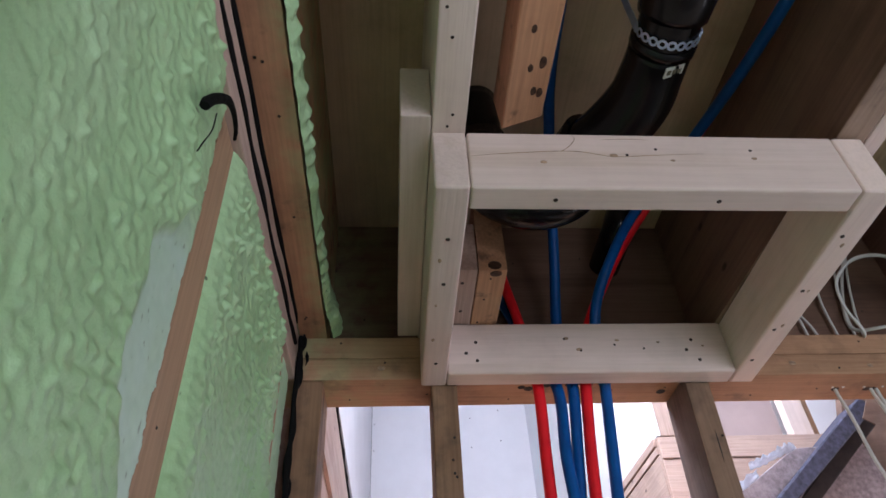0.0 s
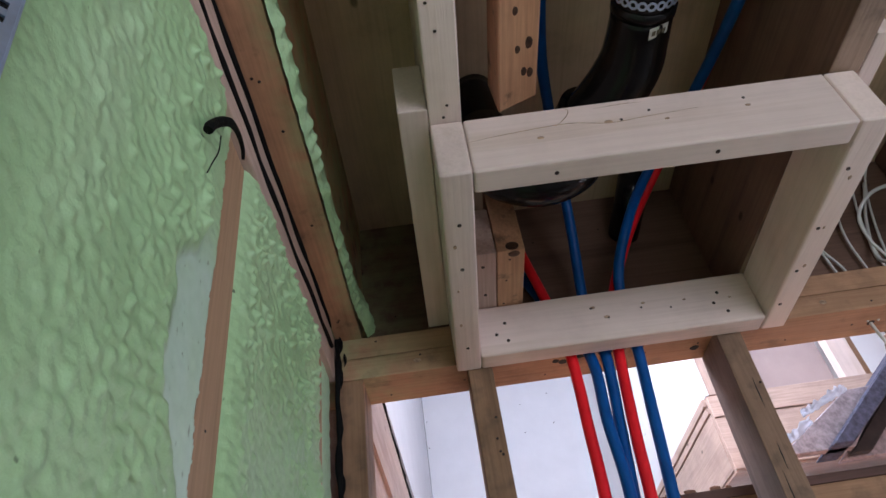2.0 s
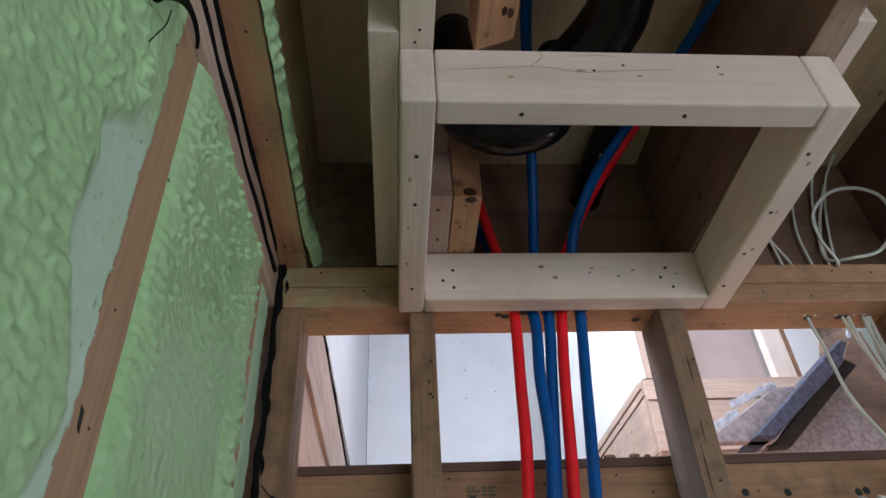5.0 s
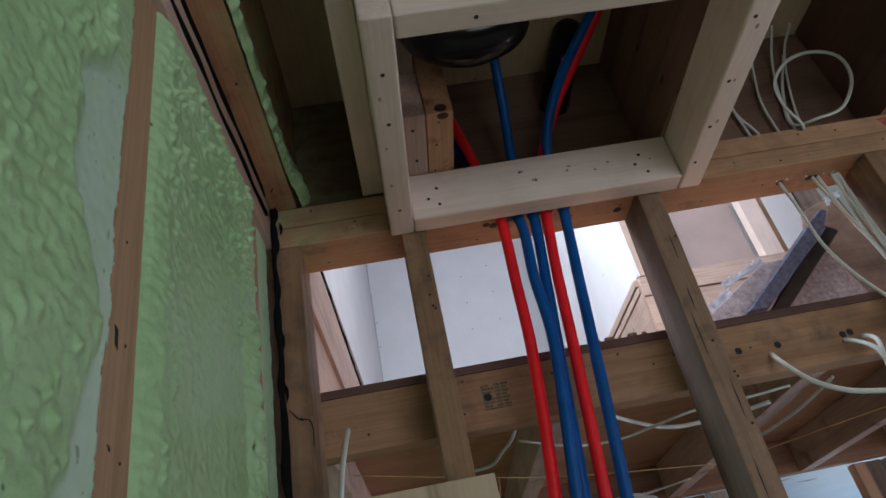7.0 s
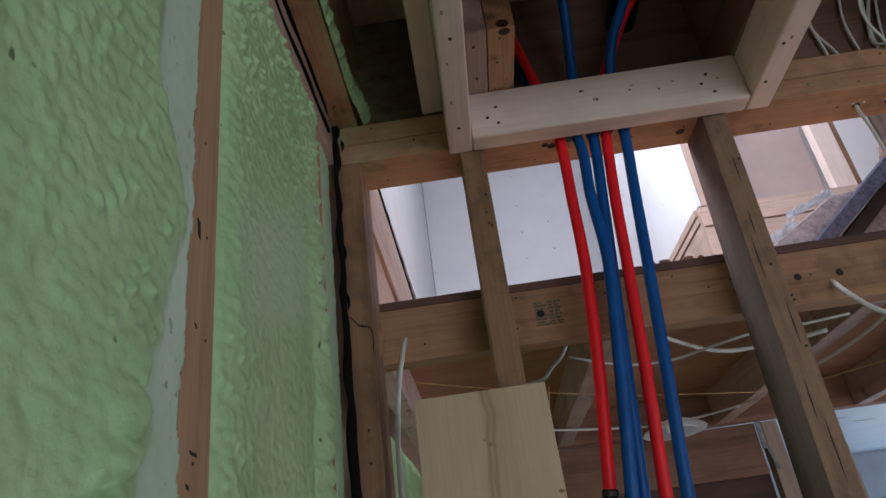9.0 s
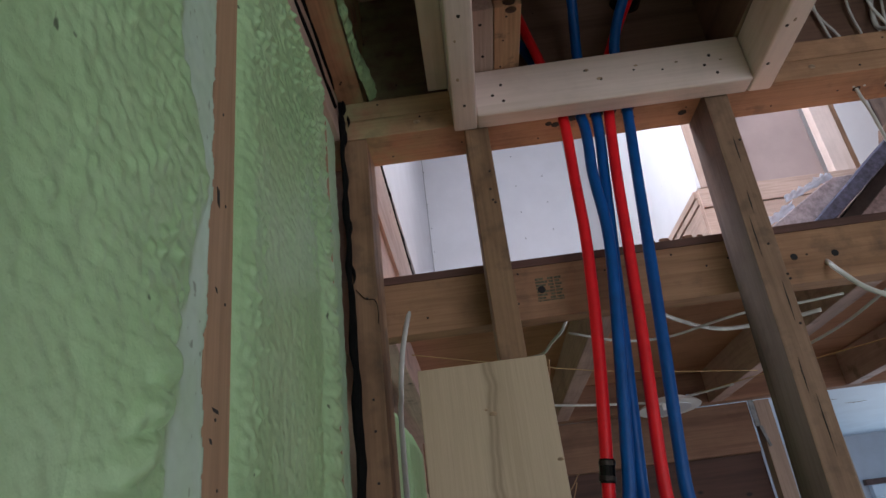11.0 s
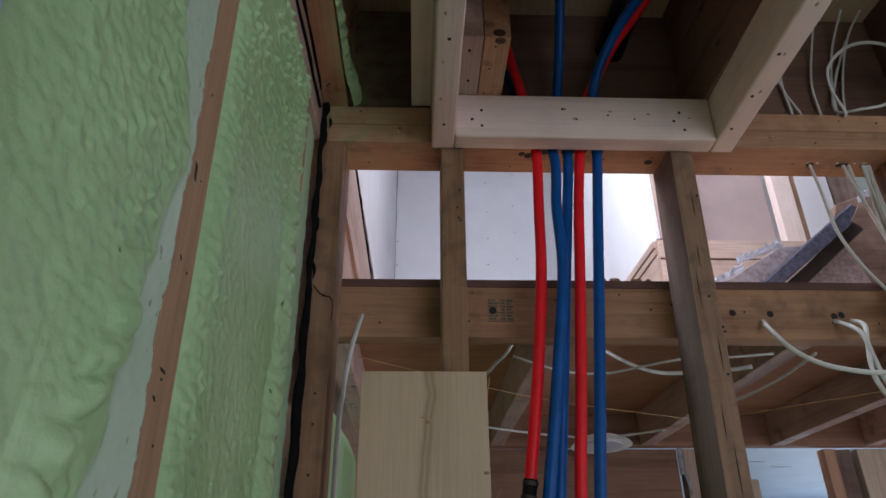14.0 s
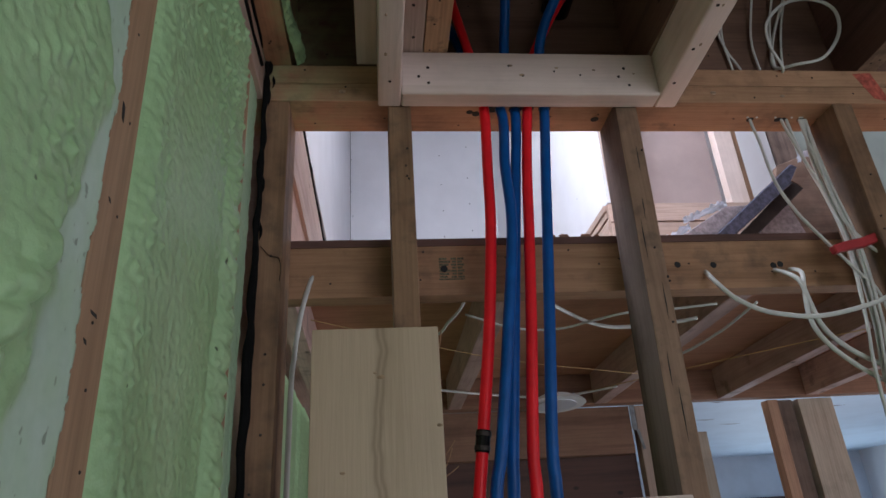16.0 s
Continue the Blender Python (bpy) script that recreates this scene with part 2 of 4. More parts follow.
# near-black colour for the shadow below the stair edge, not a real board
shadow_black = plain("painted_stair_shadow", (0.03, 0.022, 0.02), 0.8, 0, 0.3, 40.0)
plastic_sheet = plain("torn_plastic_sheet", (0.7, 0.74, 0.8), 0.35, 0, 0.08, 30.0, 0.15)
def let_light_through(mat, share):
    """Thin film: part of the light that falls on its back shows on the front."""
    t = mat.node_tree
    b = t.nodes["Principled BSDF"]
    tr, mx = node(t, "ShaderNodeBsdfTranslucent", Color=(0.85, 0.88, 0.95, 1)), node(t, "ShaderNodeMixShader", Fac=share)
    t.links.new(b.outputs[0], mx.inputs[1])
    t.links.new(tr.outputs[0], mx.inputs[2])
    t.links.new(mx.outputs[0], t.nodes["Material Output"].inputs["Surface"])


let_light_through(plastic_sheet, 0.6)
sky_m, sky_t, sky_b = material("overcast_sky")
sky_b.inputs["Base Color"].default_value = (0.7, 0.8, 0.95, 1)
sky_b.inputs["Emission Color"].default_value = (0.82, 0.9, 1.0, 1)
sky_b.inputs["Emission Strength"].default_value = 1.6
bright_sky = sky_m
glass, glass_t, glass_b = material("window_glass")
glass_b.inputs["Transmission Weight"].default_value, glass_b.inputs["Roughness"].default_value, glass_b.inputs["IOR"].default_value = 1.0, 0.0, 1.45
window_frame_dark = plain("dark_window_trim", (0.09, 0.05, 0.045), 0.6)


def foam_material(name):
    m, t, b = material(name)
    broad = noise_fac(t, (7.0, 7.0, 4.0), 1.0, 3, 0.5)
    fine = noise_fac(t, (120.0, 120.0, 80.0), 1.0, 4, 0.6)
    grain = noise_fac(t, (420.0, 420.0, 420.0), 1.0, 2, 0.5)
    col = ramp(t, broad, [(0.3, (0.345, 0.545, 0.28)), (0.47, (0.40, 0.62, 0.325)), (0.68, (0.465, 0.66, 0.39))])
    col = mixed(t, col, ramp(t, fine, [(0.3, (0.86, 0.9, 0.82)), (0.6, (1, 1, 1))]), 0.5, "MULTIPLY")
    pits = ramp(t, noise_fac(t, (75.0, 75.0, 60.0), 1.0, 2, 0.5), [(0.215, (1, 1, 1)), (0.25, (0, 0, 0))])
    col = mixed(t, col, (0.10, 0.15, 0.08), pits)
    at = t.nodes.new("ShaderNodeAttribute")
    at.attribute_name = "shaved"
    specks = ramp(t, noise_fac(t, (150.0, 150.0, 90.0), 1.0, 2, 0.5), [(0.27, (0.24, 0.31, 0.25)), (0.32, (0.53, 0.69, 0.585)), (0.7, (0.58, 0.73, 0.635))])
    col = mixed(t, col, specks, at.outputs["Fac"])
    t.links.new(col, b.inputs["Base Color"])
    b.inputs["Roughness"].default_value = 0.45
    b.inputs["Specular IOR Level"].default_value = 0.4
    b.inputs["Coat Weight"].default_value, b.inputs["Coat Roughness"].default_value = 0.16, 0.32
    blister = node(t, "ShaderNodeTexVoronoi", Scale=1.0)
    blister.feature = "SMOOTH_F1"
    t.links.new(coords(t, (95.0, 95.0, 115.0)), blister.inputs["Vector"])
    skin = ramp(t, blister.outputs["Distance"], [(0.0, (1, 1, 1)), (0.3, (0.75, 0.75, 0.75)), (0.75, (0, 0, 0))])
    bumped(t, b, mixed(t, skin, mixed(t, fine, grain, 0.25), 0.4), 0.75, 0.004)
    relief = node(t, "ShaderNodeMapRange", **{"From Max": 0.6, "To Min": 0.8, "To Max": 0.12})
    t.links.new(at.outputs["Fac"], relief.inputs["Value"])
    t.links.new(relief.outputs[0], b.inputs["Normal"].links[0].from_node.inputs["Strength"])
    return m


foam_green = foam_material("green_spray_foam")

# ---- helpers of this scene ----


def link(name, bm, mat, parent=None, label="", smooth=False):
    me = bpy.data.meshes.new(name)
    bm.to_mesh(me)
    bm.free()
    me.materials.append(mat)
    if smooth:
        me.shade_smooth()
    ob = new(name, me)
    if parent:
        ob.parent = parent
    return tagged(ob, label)


def part(name, bm, mat, parent, label="", smooth=False):
    return link(name, bm, mat, parent, label, smooth)


def thing(name, label, category, group="", kind=""):
    ob = new(name)
    ob.empty_display_size = 0.1
    return tagged(ob, label, category, group, kind)


def block(x0, x1, y0, y1, z0, z1, bevel=0.002, segs=2):
    """A sawn piece with eased edges."""
    bm = bmesh.new()
    bmesh.ops.create_cube(bm, size=1.0, matrix=Matrix.Translation(((x0 + x1) / 2, (y0 + y1) / 2, (z0 + z1) / 2)) @ Matrix.Diagonal((x1 - x0, y1 - y0, z1 - z0, 1)))
    if bevel:
        bmesh.ops.bevel(bm, geom=bm.edges[:], offset=bevel, segments=segs, affect="EDGES", profile=0.6)
    return bm


def slab(corners, depth, bevel=0.0015):
    """A board from the corners of one face, thickened by the vector depth."""
    bm = bmesh.new()
    a = [bm.verts.new(c) for c in corners]
    d = Vector(depth)
    b = [bm.verts.new(Vector(c) + d) for c in corners]
    n = len(a)
    bm.faces.new(a)
    bm.faces.new(b[::-1])
    for i in range(n):
        bm.faces.new((a[(i + 1) % n], a[i], b[i], b[(i + 1) % n]))
    bmesh.ops.recalc_face_normals(bm, faces=bm.faces[:])
    if bevel:
        bmesh.ops.bevel(bm, geom=bm.edges[:], offset=bevel, segments=1, affect="EDGES")
    return bm


def smooth_line(points, steps=8):
    """A smooth curve through the points."""
    pts = [Vector(p) for p in points]
    pts = [2 * pts[0] - pts[1]] + pts + [2 * pts[-1] - pts[-2]]
    out = []
    for i in range(1, len(pts) - 2):
        p0, p1, p2, p3 = pts[i - 1:i + 3]
        for k in range(steps):
            t = k / steps
            out.append(0.5 * (2 * p1 + (p2 - p0) * t + (2 * p0 - 5 * p1 + 4 * p2 - p3) * t * t + (3 * p1 - p0 - 3 * p2 + p3) * t ** 3))
    out.append(pts[-2])
    return out


def tube(points, r, segs=12, steps=8, flat=1.0):
    """A round tube along a smooth curve; r is a number or one for each point."""
    line = smooth_line(points, steps)
    n = len(line)
    rr = r if isinstance(r, (list, tuple)) else [r] * len(points)
    bm = bmesh.new()
    rings = []
    up = None
    for i, p in enumerate(line):
        d = (line[min(i + 1, n - 1)] - line[max(i - 1, 0)]).normalized()
        if up is None:
            up = d.orthogonal().normalized()
        up = (up - d * up.dot(d)).normalized()
        side = d.cross(up)
        k = i / steps
        j = min(int(k), len(rr) - 2)
        rad = rr[j] + (rr[j + 1] - rr[j]) * (k - j)
        rings.append([bm.verts.new(p + rad * (math.cos(a) * up + flat * math.sin(a) * side)) for a in (2 * math.pi * s / segs for s in range(segs))])
    for a, b in zip(rings, rings[1:]):
        for s in range(segs):
            bm.faces.new((a[s], a[(s + 1) % segs], b[(s + 1) % segs], b[s]))
    bm.faces.new(rings[0][::-1])
    bm.faces.new(rings[-1])
    bmesh.ops.recalc_face_normals(bm, faces=bm.faces[:])
    return bm


def ease(v):
    v = max(0.0, min(1.0, v))
    return v * v * (3 - 2 * v)


def head_mesh(name, r, proud):
    bm = bmesh.new()
    bmesh.ops.create_cone(bm, cap_ends=True, segments=10, radius1=r, radius2=r * 0.8, depth=proud * 2)
    me = bpy.data.meshes.new(name)
    bm.to_mesh(me)
    bm.free()
    me.materials.append(steel_dark if name == "drilled_hole" else screw_metal)
    return me


BIG = head_mesh("drywall_screw", 0.006, 0.0009)
SCREW, NAIL, HOLE = head_mesh("screw_head", 0.0031, 0.0008), head_mesh("nail_head", 0.0021, 0.0006), head_mesh("drilled_hole", 0.0082, 0.0005)


def fastener(parent, at, normal, mesh=None, name="screw"):
    ob = new(name, mesh or SCREW)
    ob.parent = parent
    ob.matrix_basis = Matrix.Translation(at) @ Vector(normal).to_track_quat("Z", "Y").to_matrix().to_4x4()
    return ob


# ---- the large structure ----
ZP = 2.2            # underside of the top plates
ZJ = ZP + 0.076     # underside of the joists
ZS = ZJ + 0.286     # underside of the subfloor
XW, YW = -0.198, 1.0
UP = 2.565          # upper floor

floor = tagged(link("floor", block(-0.5, 4.6, -3.3, 6.3, -0.1, 0.0, 0), concrete), "bare grey concrete basement floor", "floor", kind="structure")

# foam-insulated outer wall
wall_west = thing("wall_west", "stud wall filled with bumpy green spray foam", "wall", kind="structure")
part("sheathing", block(-0.40, -0.335, -3.3, 6.3, 0.0, ZJ), ply, wall_west)
STUDS_W = [0.534 - 0.385 * k for k in range(-1, 10)]


def lean(z):
    """The studs of this wall stand a little out of plumb."""
    return (1.85 - z) * 0.022 - 0.002


for yc in STUDS_W:
    bm = block(-0.333, XW, yc - 0.026, yc + 0.0225, 0.04, ZP - 0.002, 0.0015)
    for v in bm.verts:
        v.co.y += lean(v.co.z)
    st = part("stud", bm, strip_wood, wall_west)
    if 0.4 < yc < 1.0:
        for z in (1.42, 1.52, 1.56, 1.61, 1.654, 1.74, 1.82, 1.90):
            fastener(st, (XW, yc + lean(z) + random.uniform(-0.012, 0.014), z), (1, 0, 0), NAIL, "nail").scale = (0.7, 0.7, 1.0)
for y, z, ln, wd in ((0.521, 1.820, 0.008, 0.0005), (0.530, 1.660, 0.0014, 0.003), (0.524, 1.639, 0.0018, 0.0), (0.524, 1.745, 0.0018, -0.0005)):
    part("nail_scar", slab([(XW + 0.0004, y - 0.002 - wd, z + ln), (XW + 0.0004, y + 0.0025 + wd, z + ln * 0.8), (XW + 0.0004, y + 0.004 + wd, z - ln), (XW + 0.0004, y + 0.0005 - wd, z - ln * 0.7)], (-0.001, 0, 0), 0), steel_dark, wall_west)
part("sole_plate", block(-0.333, XW - 0.002, -3.3, 1.0, 0.0, 0.038), old_y, wall_west)
XT = XW + 0.009     # face of the plates and joist over the foamed wall
part("top_plate", block(-0.333, XT, -3.3, YW - 0.003, ZP, ZP + 0.037), pink_y, wall_west)
part("top_plate", block(-0.333, XT, -3.3, YW - 0.003, ZP + 0.038, ZJ - 0.001), pink_y, wall_west)


def wobble(points, r, seed):
    """A bead of sealant of uneven width."""
    rnd = random.Random(seed)
    return tube(points, [r * rnd.uniform(0.55, 1.35) for _ in points], 6, 3)


for z, seed in ((ZP + 0.028, 1), (ZJ - 0.010, 2)):
    part("sealant_bead", wobble([(XT + 0.001, -1.0 + k * 0.04, z + 0.002 * math.sin(k * 1.7) + 0.012 * ease((k - 40) / 10)) for k in range(50)], 0.0033, seed), caulk, wall_west)
corner_rnd = random.Random(3)
bead_z = [0.6 + 0.022 * k for k in range(77)]
part("sealant_bead", tube([(-0.1845 + 0.0012 * math.sin(k * 1.3), 0.9905 + 0.002 * math.sin(k * 2.1), z) for k, z in enumerate(bead_z)], [(0.0046 + 0.0014 * ease((1.92 - z) / 0.15)) * corner_rnd.uniform(0.7, 1.35) for z in bead_z], 8, 3), caulk, wall_west)
# smears and pulled threads of sealant in the corner
for x, y, z, w, ln in ((-0.176, 0.992, 2.262, 0.006, 0.016), (-0.170, 0.996, 2.236, 0.004, 0.012), (-0.176, 0.995, 2.205, 0.004, 0.020), (-0.177, 0.994, 2.035, 0.005, 0.018), (-0.176, 0.996, 1.955, 0.004, 0.015), (-0.192, 0.962, 2.246, 0.005, 0.012), (-0.192, 0.948, 2.222, 0.003, 0.010)):
    part("sealant_smear", tube([(x - 0.005, y - 0.001, z + ln), (x - 0.004, y, z + ln * 0.4), (x - 0.003, y, z - ln * 0.3), (x - 0.005, y, z - ln)], [w * 0.1, w * 0.7, w * 0.5, w * 0.1], 7, 3), caulk, wall_west)
part("sealant_thread", tube([(-0.178, 0.996, 1.93), (-0.165, 0.998, 1.915), (-0.152, 0.999, 1.912), (-0.148, 0.999, 1.895), (-0.149, 0.999, 1.875)], 0.0007, 5, 4), caulk, wall_west)
part("sealant_bead", tube([(-0.177, 0.408, 2.09), (-0.176, 0.41, 2.098), (-0.176, 0.424, 2.12), (-0.177, 0.444, 2.145), (-0.18, 0.465, 2.164), (-0.183, 0.486, 2.176), (-0.186, 0.505, 2.181), (-0.189, 0.516, 2.18)], [0.0040, 0.0046, 0.0044, 0.0042, 0.0028, 0.0024, 0.002, 0.0016], 8, 4), caulk, wall_west, "curl of black sealant")
part("sealant_thread", tube([(-0.177, 0.432, 2.112), (-0.176, 0.430, 2.09), (-0.177, 0.424, 2.07), (-0.178, 0.420, 2.055)], 0.0006, 5, 4), caulk, wall_west)


SHAVED = ((1.2, 0.10), (1.5, 0.085), (1.6, 0.07), (1.70, 0.052), (1.76, 0.036), (1.80, 0.024), (1.85, 0.034), (1.91, 0.078), (1.98, 0.082), (2.05, 0.05), (2.20, 0.035))


def shaved_width(z):
    for (za, wa), (zb, wb) in zip(SHAVED, SHAVED[1:]):
        if za <= z <= zb:
            return wa + (wb - wa) * (z - za) / (zb - za)
    return 0.0


def hump(v, mid, wide):
    return math.exp(-((v - mid) / wide) ** 2)


def foam_sheet(y0, y1, z0, z1, step, strips, seed):
    """Foam skin between and over the edges of the stud faces: bulges, popcorn runs and shaved flats."""
    ny, nz = int((y1 - y0) / step) + 1, int((z1 - z0) / step) + 1
    verts, faces, shaved = [], [], []
    for i in range(ny):
        y = y0 + (y1 - y0) * i / (ny - 1)
        for j in range(nz):
            z = z0 + (z1 - z0) * j / (nz - 1)
            big = noise.noise(Vector((y * 7, z * 4, seed + 3)))
            lump = noise.noise(Vector((y * 18, z * 20, seed)))
            warp = noise.noise(Vector((y * 26, z * 20, 8.0)))
            sway = noise.noise(Vector((y * 24, z * 18, 31.0)))
            fine = noise.noise(Vector((y * 110, z * 80, seed + 9)))
            mask = max(0.0, min(1.0, 0.5 + 1.8 * noise.noise(Vector((y * 11, z * 5, seed + 6)))))
            u = y - 0.534 - lean(z)
            high = ease((z - 1.97) / 0.10)
            right = u > 0
            # rounded beads of foam on a smoother skin: large ones, and small ones between them
            far, at = noise.voronoi(Vector((y * 72 + 0.5 * warp, z * (76 if right else 64) + 0.5 * sway, seed)))
            bead = math.exp(-(far[0] / 0.31) ** 2) * (0.65 + 0.35 * noise.cell(at[0] * 3.7))
            tiny = noise.voronoi(Vector((y * 110 + 0.7 * warp, z * 110 + 0.7 * sway, seed + 2)))[0][0]
            grit = math.exp(-(tiny / 0.42) ** 2)
            soft = noise.voronoi(Vector((y * 24 + 0.5 * warp, z * 30 + 0.5 * sway, seed + 1)))[0][0]
            d = 0.008 + 0.006 * big + 0.0012 * lump + 0.0006 * sway + 0.0016 * math.exp(-(soft / 0.5) ** 2)
            if right:
                size = min(1.2, 0.5 * hump(u, 0.052, 0.035) + 0.8 * high + 0.3 * hump(u, 0.258, 0.02) + (0.24 + 0.5 * mask ** 2) * (0.5 + 0.5 * ease((z - 1.78) / 0.22)))
                d += size * (0.0072 * bead + 0.0014 * grit)
                low = ease((2.04 - z) / 0.06)
                d += low * hump(u, 0.325, 0.024) * (0.004 + 0.007 * abs(math.sin(z * 105 + 2.2 * lump + 2 * warp)) ** 0.6)
                d -= low * 0.004 * hump(u, 0.287, 0.008)
            else:
                rim = -0.088 - 0.10 * ease((1.74 - z) / 0.35) + 0.014 * noise.noise(Vector((z * 13, 2.2, 4.0)))
                fat = ease((1.74 - z) / 0.09)
                left = ease((rim - u) / 0.010)
                size = min(1.15, 0.6 * high * ease((u + 0.34) / 0.2) + 0.5 + 0.42 * mask) * (1 - 0.6 * fat * left)
                d += size * (0.0058 * bead + 0.0014 * grit)
                d += 0.0014 * hump(u, -0.095, 0.05) * hump(z, 1.87, 0.06) * math.sin(z * 370 + 5 * lump + 1000 * (u + 0.09) ** 2)
                # a row of fat rolls beside the shaved strip
                roll = abs(math.sin(z * 120 + 1.8 * lump + 1.5 * sway)) ** 0.6
                d += fat * left * (0.002 + 0.0085 * roll * hump(u, rim - 0.016, 0.018 + 0.006 * sway) + 0.003 * ease((u - rim + 0.10) / 0.08))
                d -= fat * (1 - left) * 0.006
            if y < 0.36:
                d = min(d, 0.0105 + 0.0015 * lump)
            cut = 0.0
            for yc in strips:
                edge = 0.007 * noise.noise(Vector((z * 14, yc * 9, 2.0))) + 0.004 * noise.noise(Vector((z * 55, yc, 5.0))) + 0.002 * noise.noise(Vector((z * 160, yc, 1.0)))
                dist = y - (yc + lean(z))
                side = abs(dist + 0.002) - 0.0235 + (edge if dist < 0 else edge * 0.4)
                if dist < 0 and 0.4 < yc < 0.7:
                    width = shaved_width(z) * (1 + 0.35 * noise.noise(Vector((z * 22, 1.0, 7.7)))) + 0.003
                    k = ease((width - side) / 0.022)
                    if side > -0.006:
                        cut = max(cut, (0.72 + 0.3 * noise.noise(Vector((y * 40, z * 30, 3.0)))) * k * k * max(0.0, min(1.0, (2.07 - z) / 0.06)))
                        d = d * (1 - k) + (0.0012 + 0.0005 * fine) * k
                if yc > 0.7 and seed == 0.0:
                    if dist > 0:
                        d = min(d, 0.0012 + 0.0015 * fine + 0.001 * lump)
                        cut = max(cut, 0.35)
                    elif side < 0.02:
                        d = min(d, 0.0005 + 0.45 * max(0.0, side) + 0.25 * d)
                if side < 0.024 and not (dist < 0 and 0.4 < yc < 0.7):
                    d *= 0.3 + 0.7 * ease(side / 0.024)
                    if side < 0.005:
                        d = min(d, -0.002 + 0.004 * (max(0.0, side) / 0.005) ** 0.5 if side > 0 else -0.004)
                elif side < 0:
                    d = -0.004
            top = z1 - z
            if top < 0.03:
                d = min(d, -0.003 + 0.4 * top + 0.006 * noise.noise(Vector((y * 30, 4, seed))))
            verts.append((XW + d, y, z))
            shaved.append(cut)
    for i in range(ny - 1):
        for j in range(nz - 1):
            a = i * nz + j
            faces.append((a, a + nz, a + nz + 1, a + 1))
    me = bpy.data.meshes.new("spray_foam")
    me.from_pydata(verts, [], faces)
    me.materials.append(foam_green)
    at = me.attributes.new("shaved", "FLOAT", "POINT")
    at.data.foreach_set("value", shaved)
    me.shade_smooth()
    ob = new("spray_foam", me)
    ob.parent = wall_west
    return ob


foam_sheet(0.08, 0.985, 1.12, ZP + 0.03, 0.0019, STUDS_W, 0.0)
foam_sheet(-2.2, 0.08, 0.05, ZP + 0.03, 0.02, STUDS_W, 1.0)
foam_sheet(0.08, 0.985, 0.05, 1.12, 0.02, STUDS_W, 2.0)
foam_sheet(1.10, 2.0, 0.9, 1.86, 0.009, [1.65], 3.0)

# stud wall with its doubled top plate
wall_north = thing("wall_north", "open stud wall with a doubled top plate", "wall", kind="structure")
for z0 in (ZP, ZP + 0.038):
    tp = part("top_plate", block(-0.333 if z0 == ZP else -0.193, 4.5, YW, YW + 0.089, z0 + 0.0005, z0 + 0.0375), plate_x, wall_north)
    for k in range(7):
        fastener(tp, (-0.12 + k * 0.2 + random.uniform(-0.08, 0.08), YW, z0 + random.uniform(0.01, 0.03)), (0, -1, 0), NAIL, "nail")
for k in range(10):
    fastener(tp, (-0.1 + k * 0.13 + random.uniform(-0.03, 0.03), YW + random.uniform(0.02, 0.07), ZP + 0.0005), (0, 0, -1), NAIL, "nail")
part("paint_mark", slab([(0.883, YW - 0.0004, 2.268), (0.919, YW - 0.0004, 2.270), (0.938, YW - 0.0004, 2.203), (0.908, YW - 0.0004, 2.212)], (0, 0.0012, 0), 0), red_marker, tp, "smeared red paint mark")
for x, y, r in ((0.392, 1.05, 1.0), (0.172, 1.035, 1.0), (0.16, 1.03, 0.8), (0.69, 1.05, 0.9), (0.745, 1.05, 0.9), (0.755, 1.05, 0.9), (0.79, 1.05, 0.9), (0.2, 1.02, 1.5), (0.24, 1.022, 1.6), (0.262, 1.02, 1.5), (0.292, 1.02, 1.5)):
    h = fastener(tp, (x, y, ZP + 0.0004), (0, 0, -1), HOLE, "drilled_hole")
    h.scale = (r, r, 1)
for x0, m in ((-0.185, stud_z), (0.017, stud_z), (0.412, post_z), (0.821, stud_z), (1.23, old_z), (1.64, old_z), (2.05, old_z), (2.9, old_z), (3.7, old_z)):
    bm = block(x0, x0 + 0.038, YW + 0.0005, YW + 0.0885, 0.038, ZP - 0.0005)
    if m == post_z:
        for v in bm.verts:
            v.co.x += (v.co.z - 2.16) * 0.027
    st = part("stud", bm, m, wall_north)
    # the left face of this stud takes the darker grey-brown fir
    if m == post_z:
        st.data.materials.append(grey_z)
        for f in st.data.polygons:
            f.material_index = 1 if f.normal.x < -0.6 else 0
    for k in range(6):
        fastener(st, (x0 + random.uniform(0.006, 0.032), YW, random.uniform(1.45, 2.16)), (0, -1, 0), NAIL, "nail")
for z0, dx, ln in ((2.06, 0.024, 0.05), (1.97, 0.018, 0.04), (1.90, 0.010, 0.07), (1.80, 0.026, 0.06), (1.70, 0.013, 0.05), (1.62, 0.022, 0.08)):
    x0 = 0.412 + dx + (z0 - 2.16) * 0.027
    part("crack", slab([(x0, YW - 0.0001, z0), (x0 + 0.0016, YW - 0.0001, z0 + ln * 0.4), (x0 + 0.002, YW - 0.0001, z0 + ln), (x0 + 0.0002, YW - 0.0001, z0 + ln * 0.6)], (0, 0.0012, 0), 0), steel_dark, wall_north)
part("sole_plate", block(-0.333, 4.5, YW, YW + 0.089, 0.0, 0.038), old_x, wall_north)

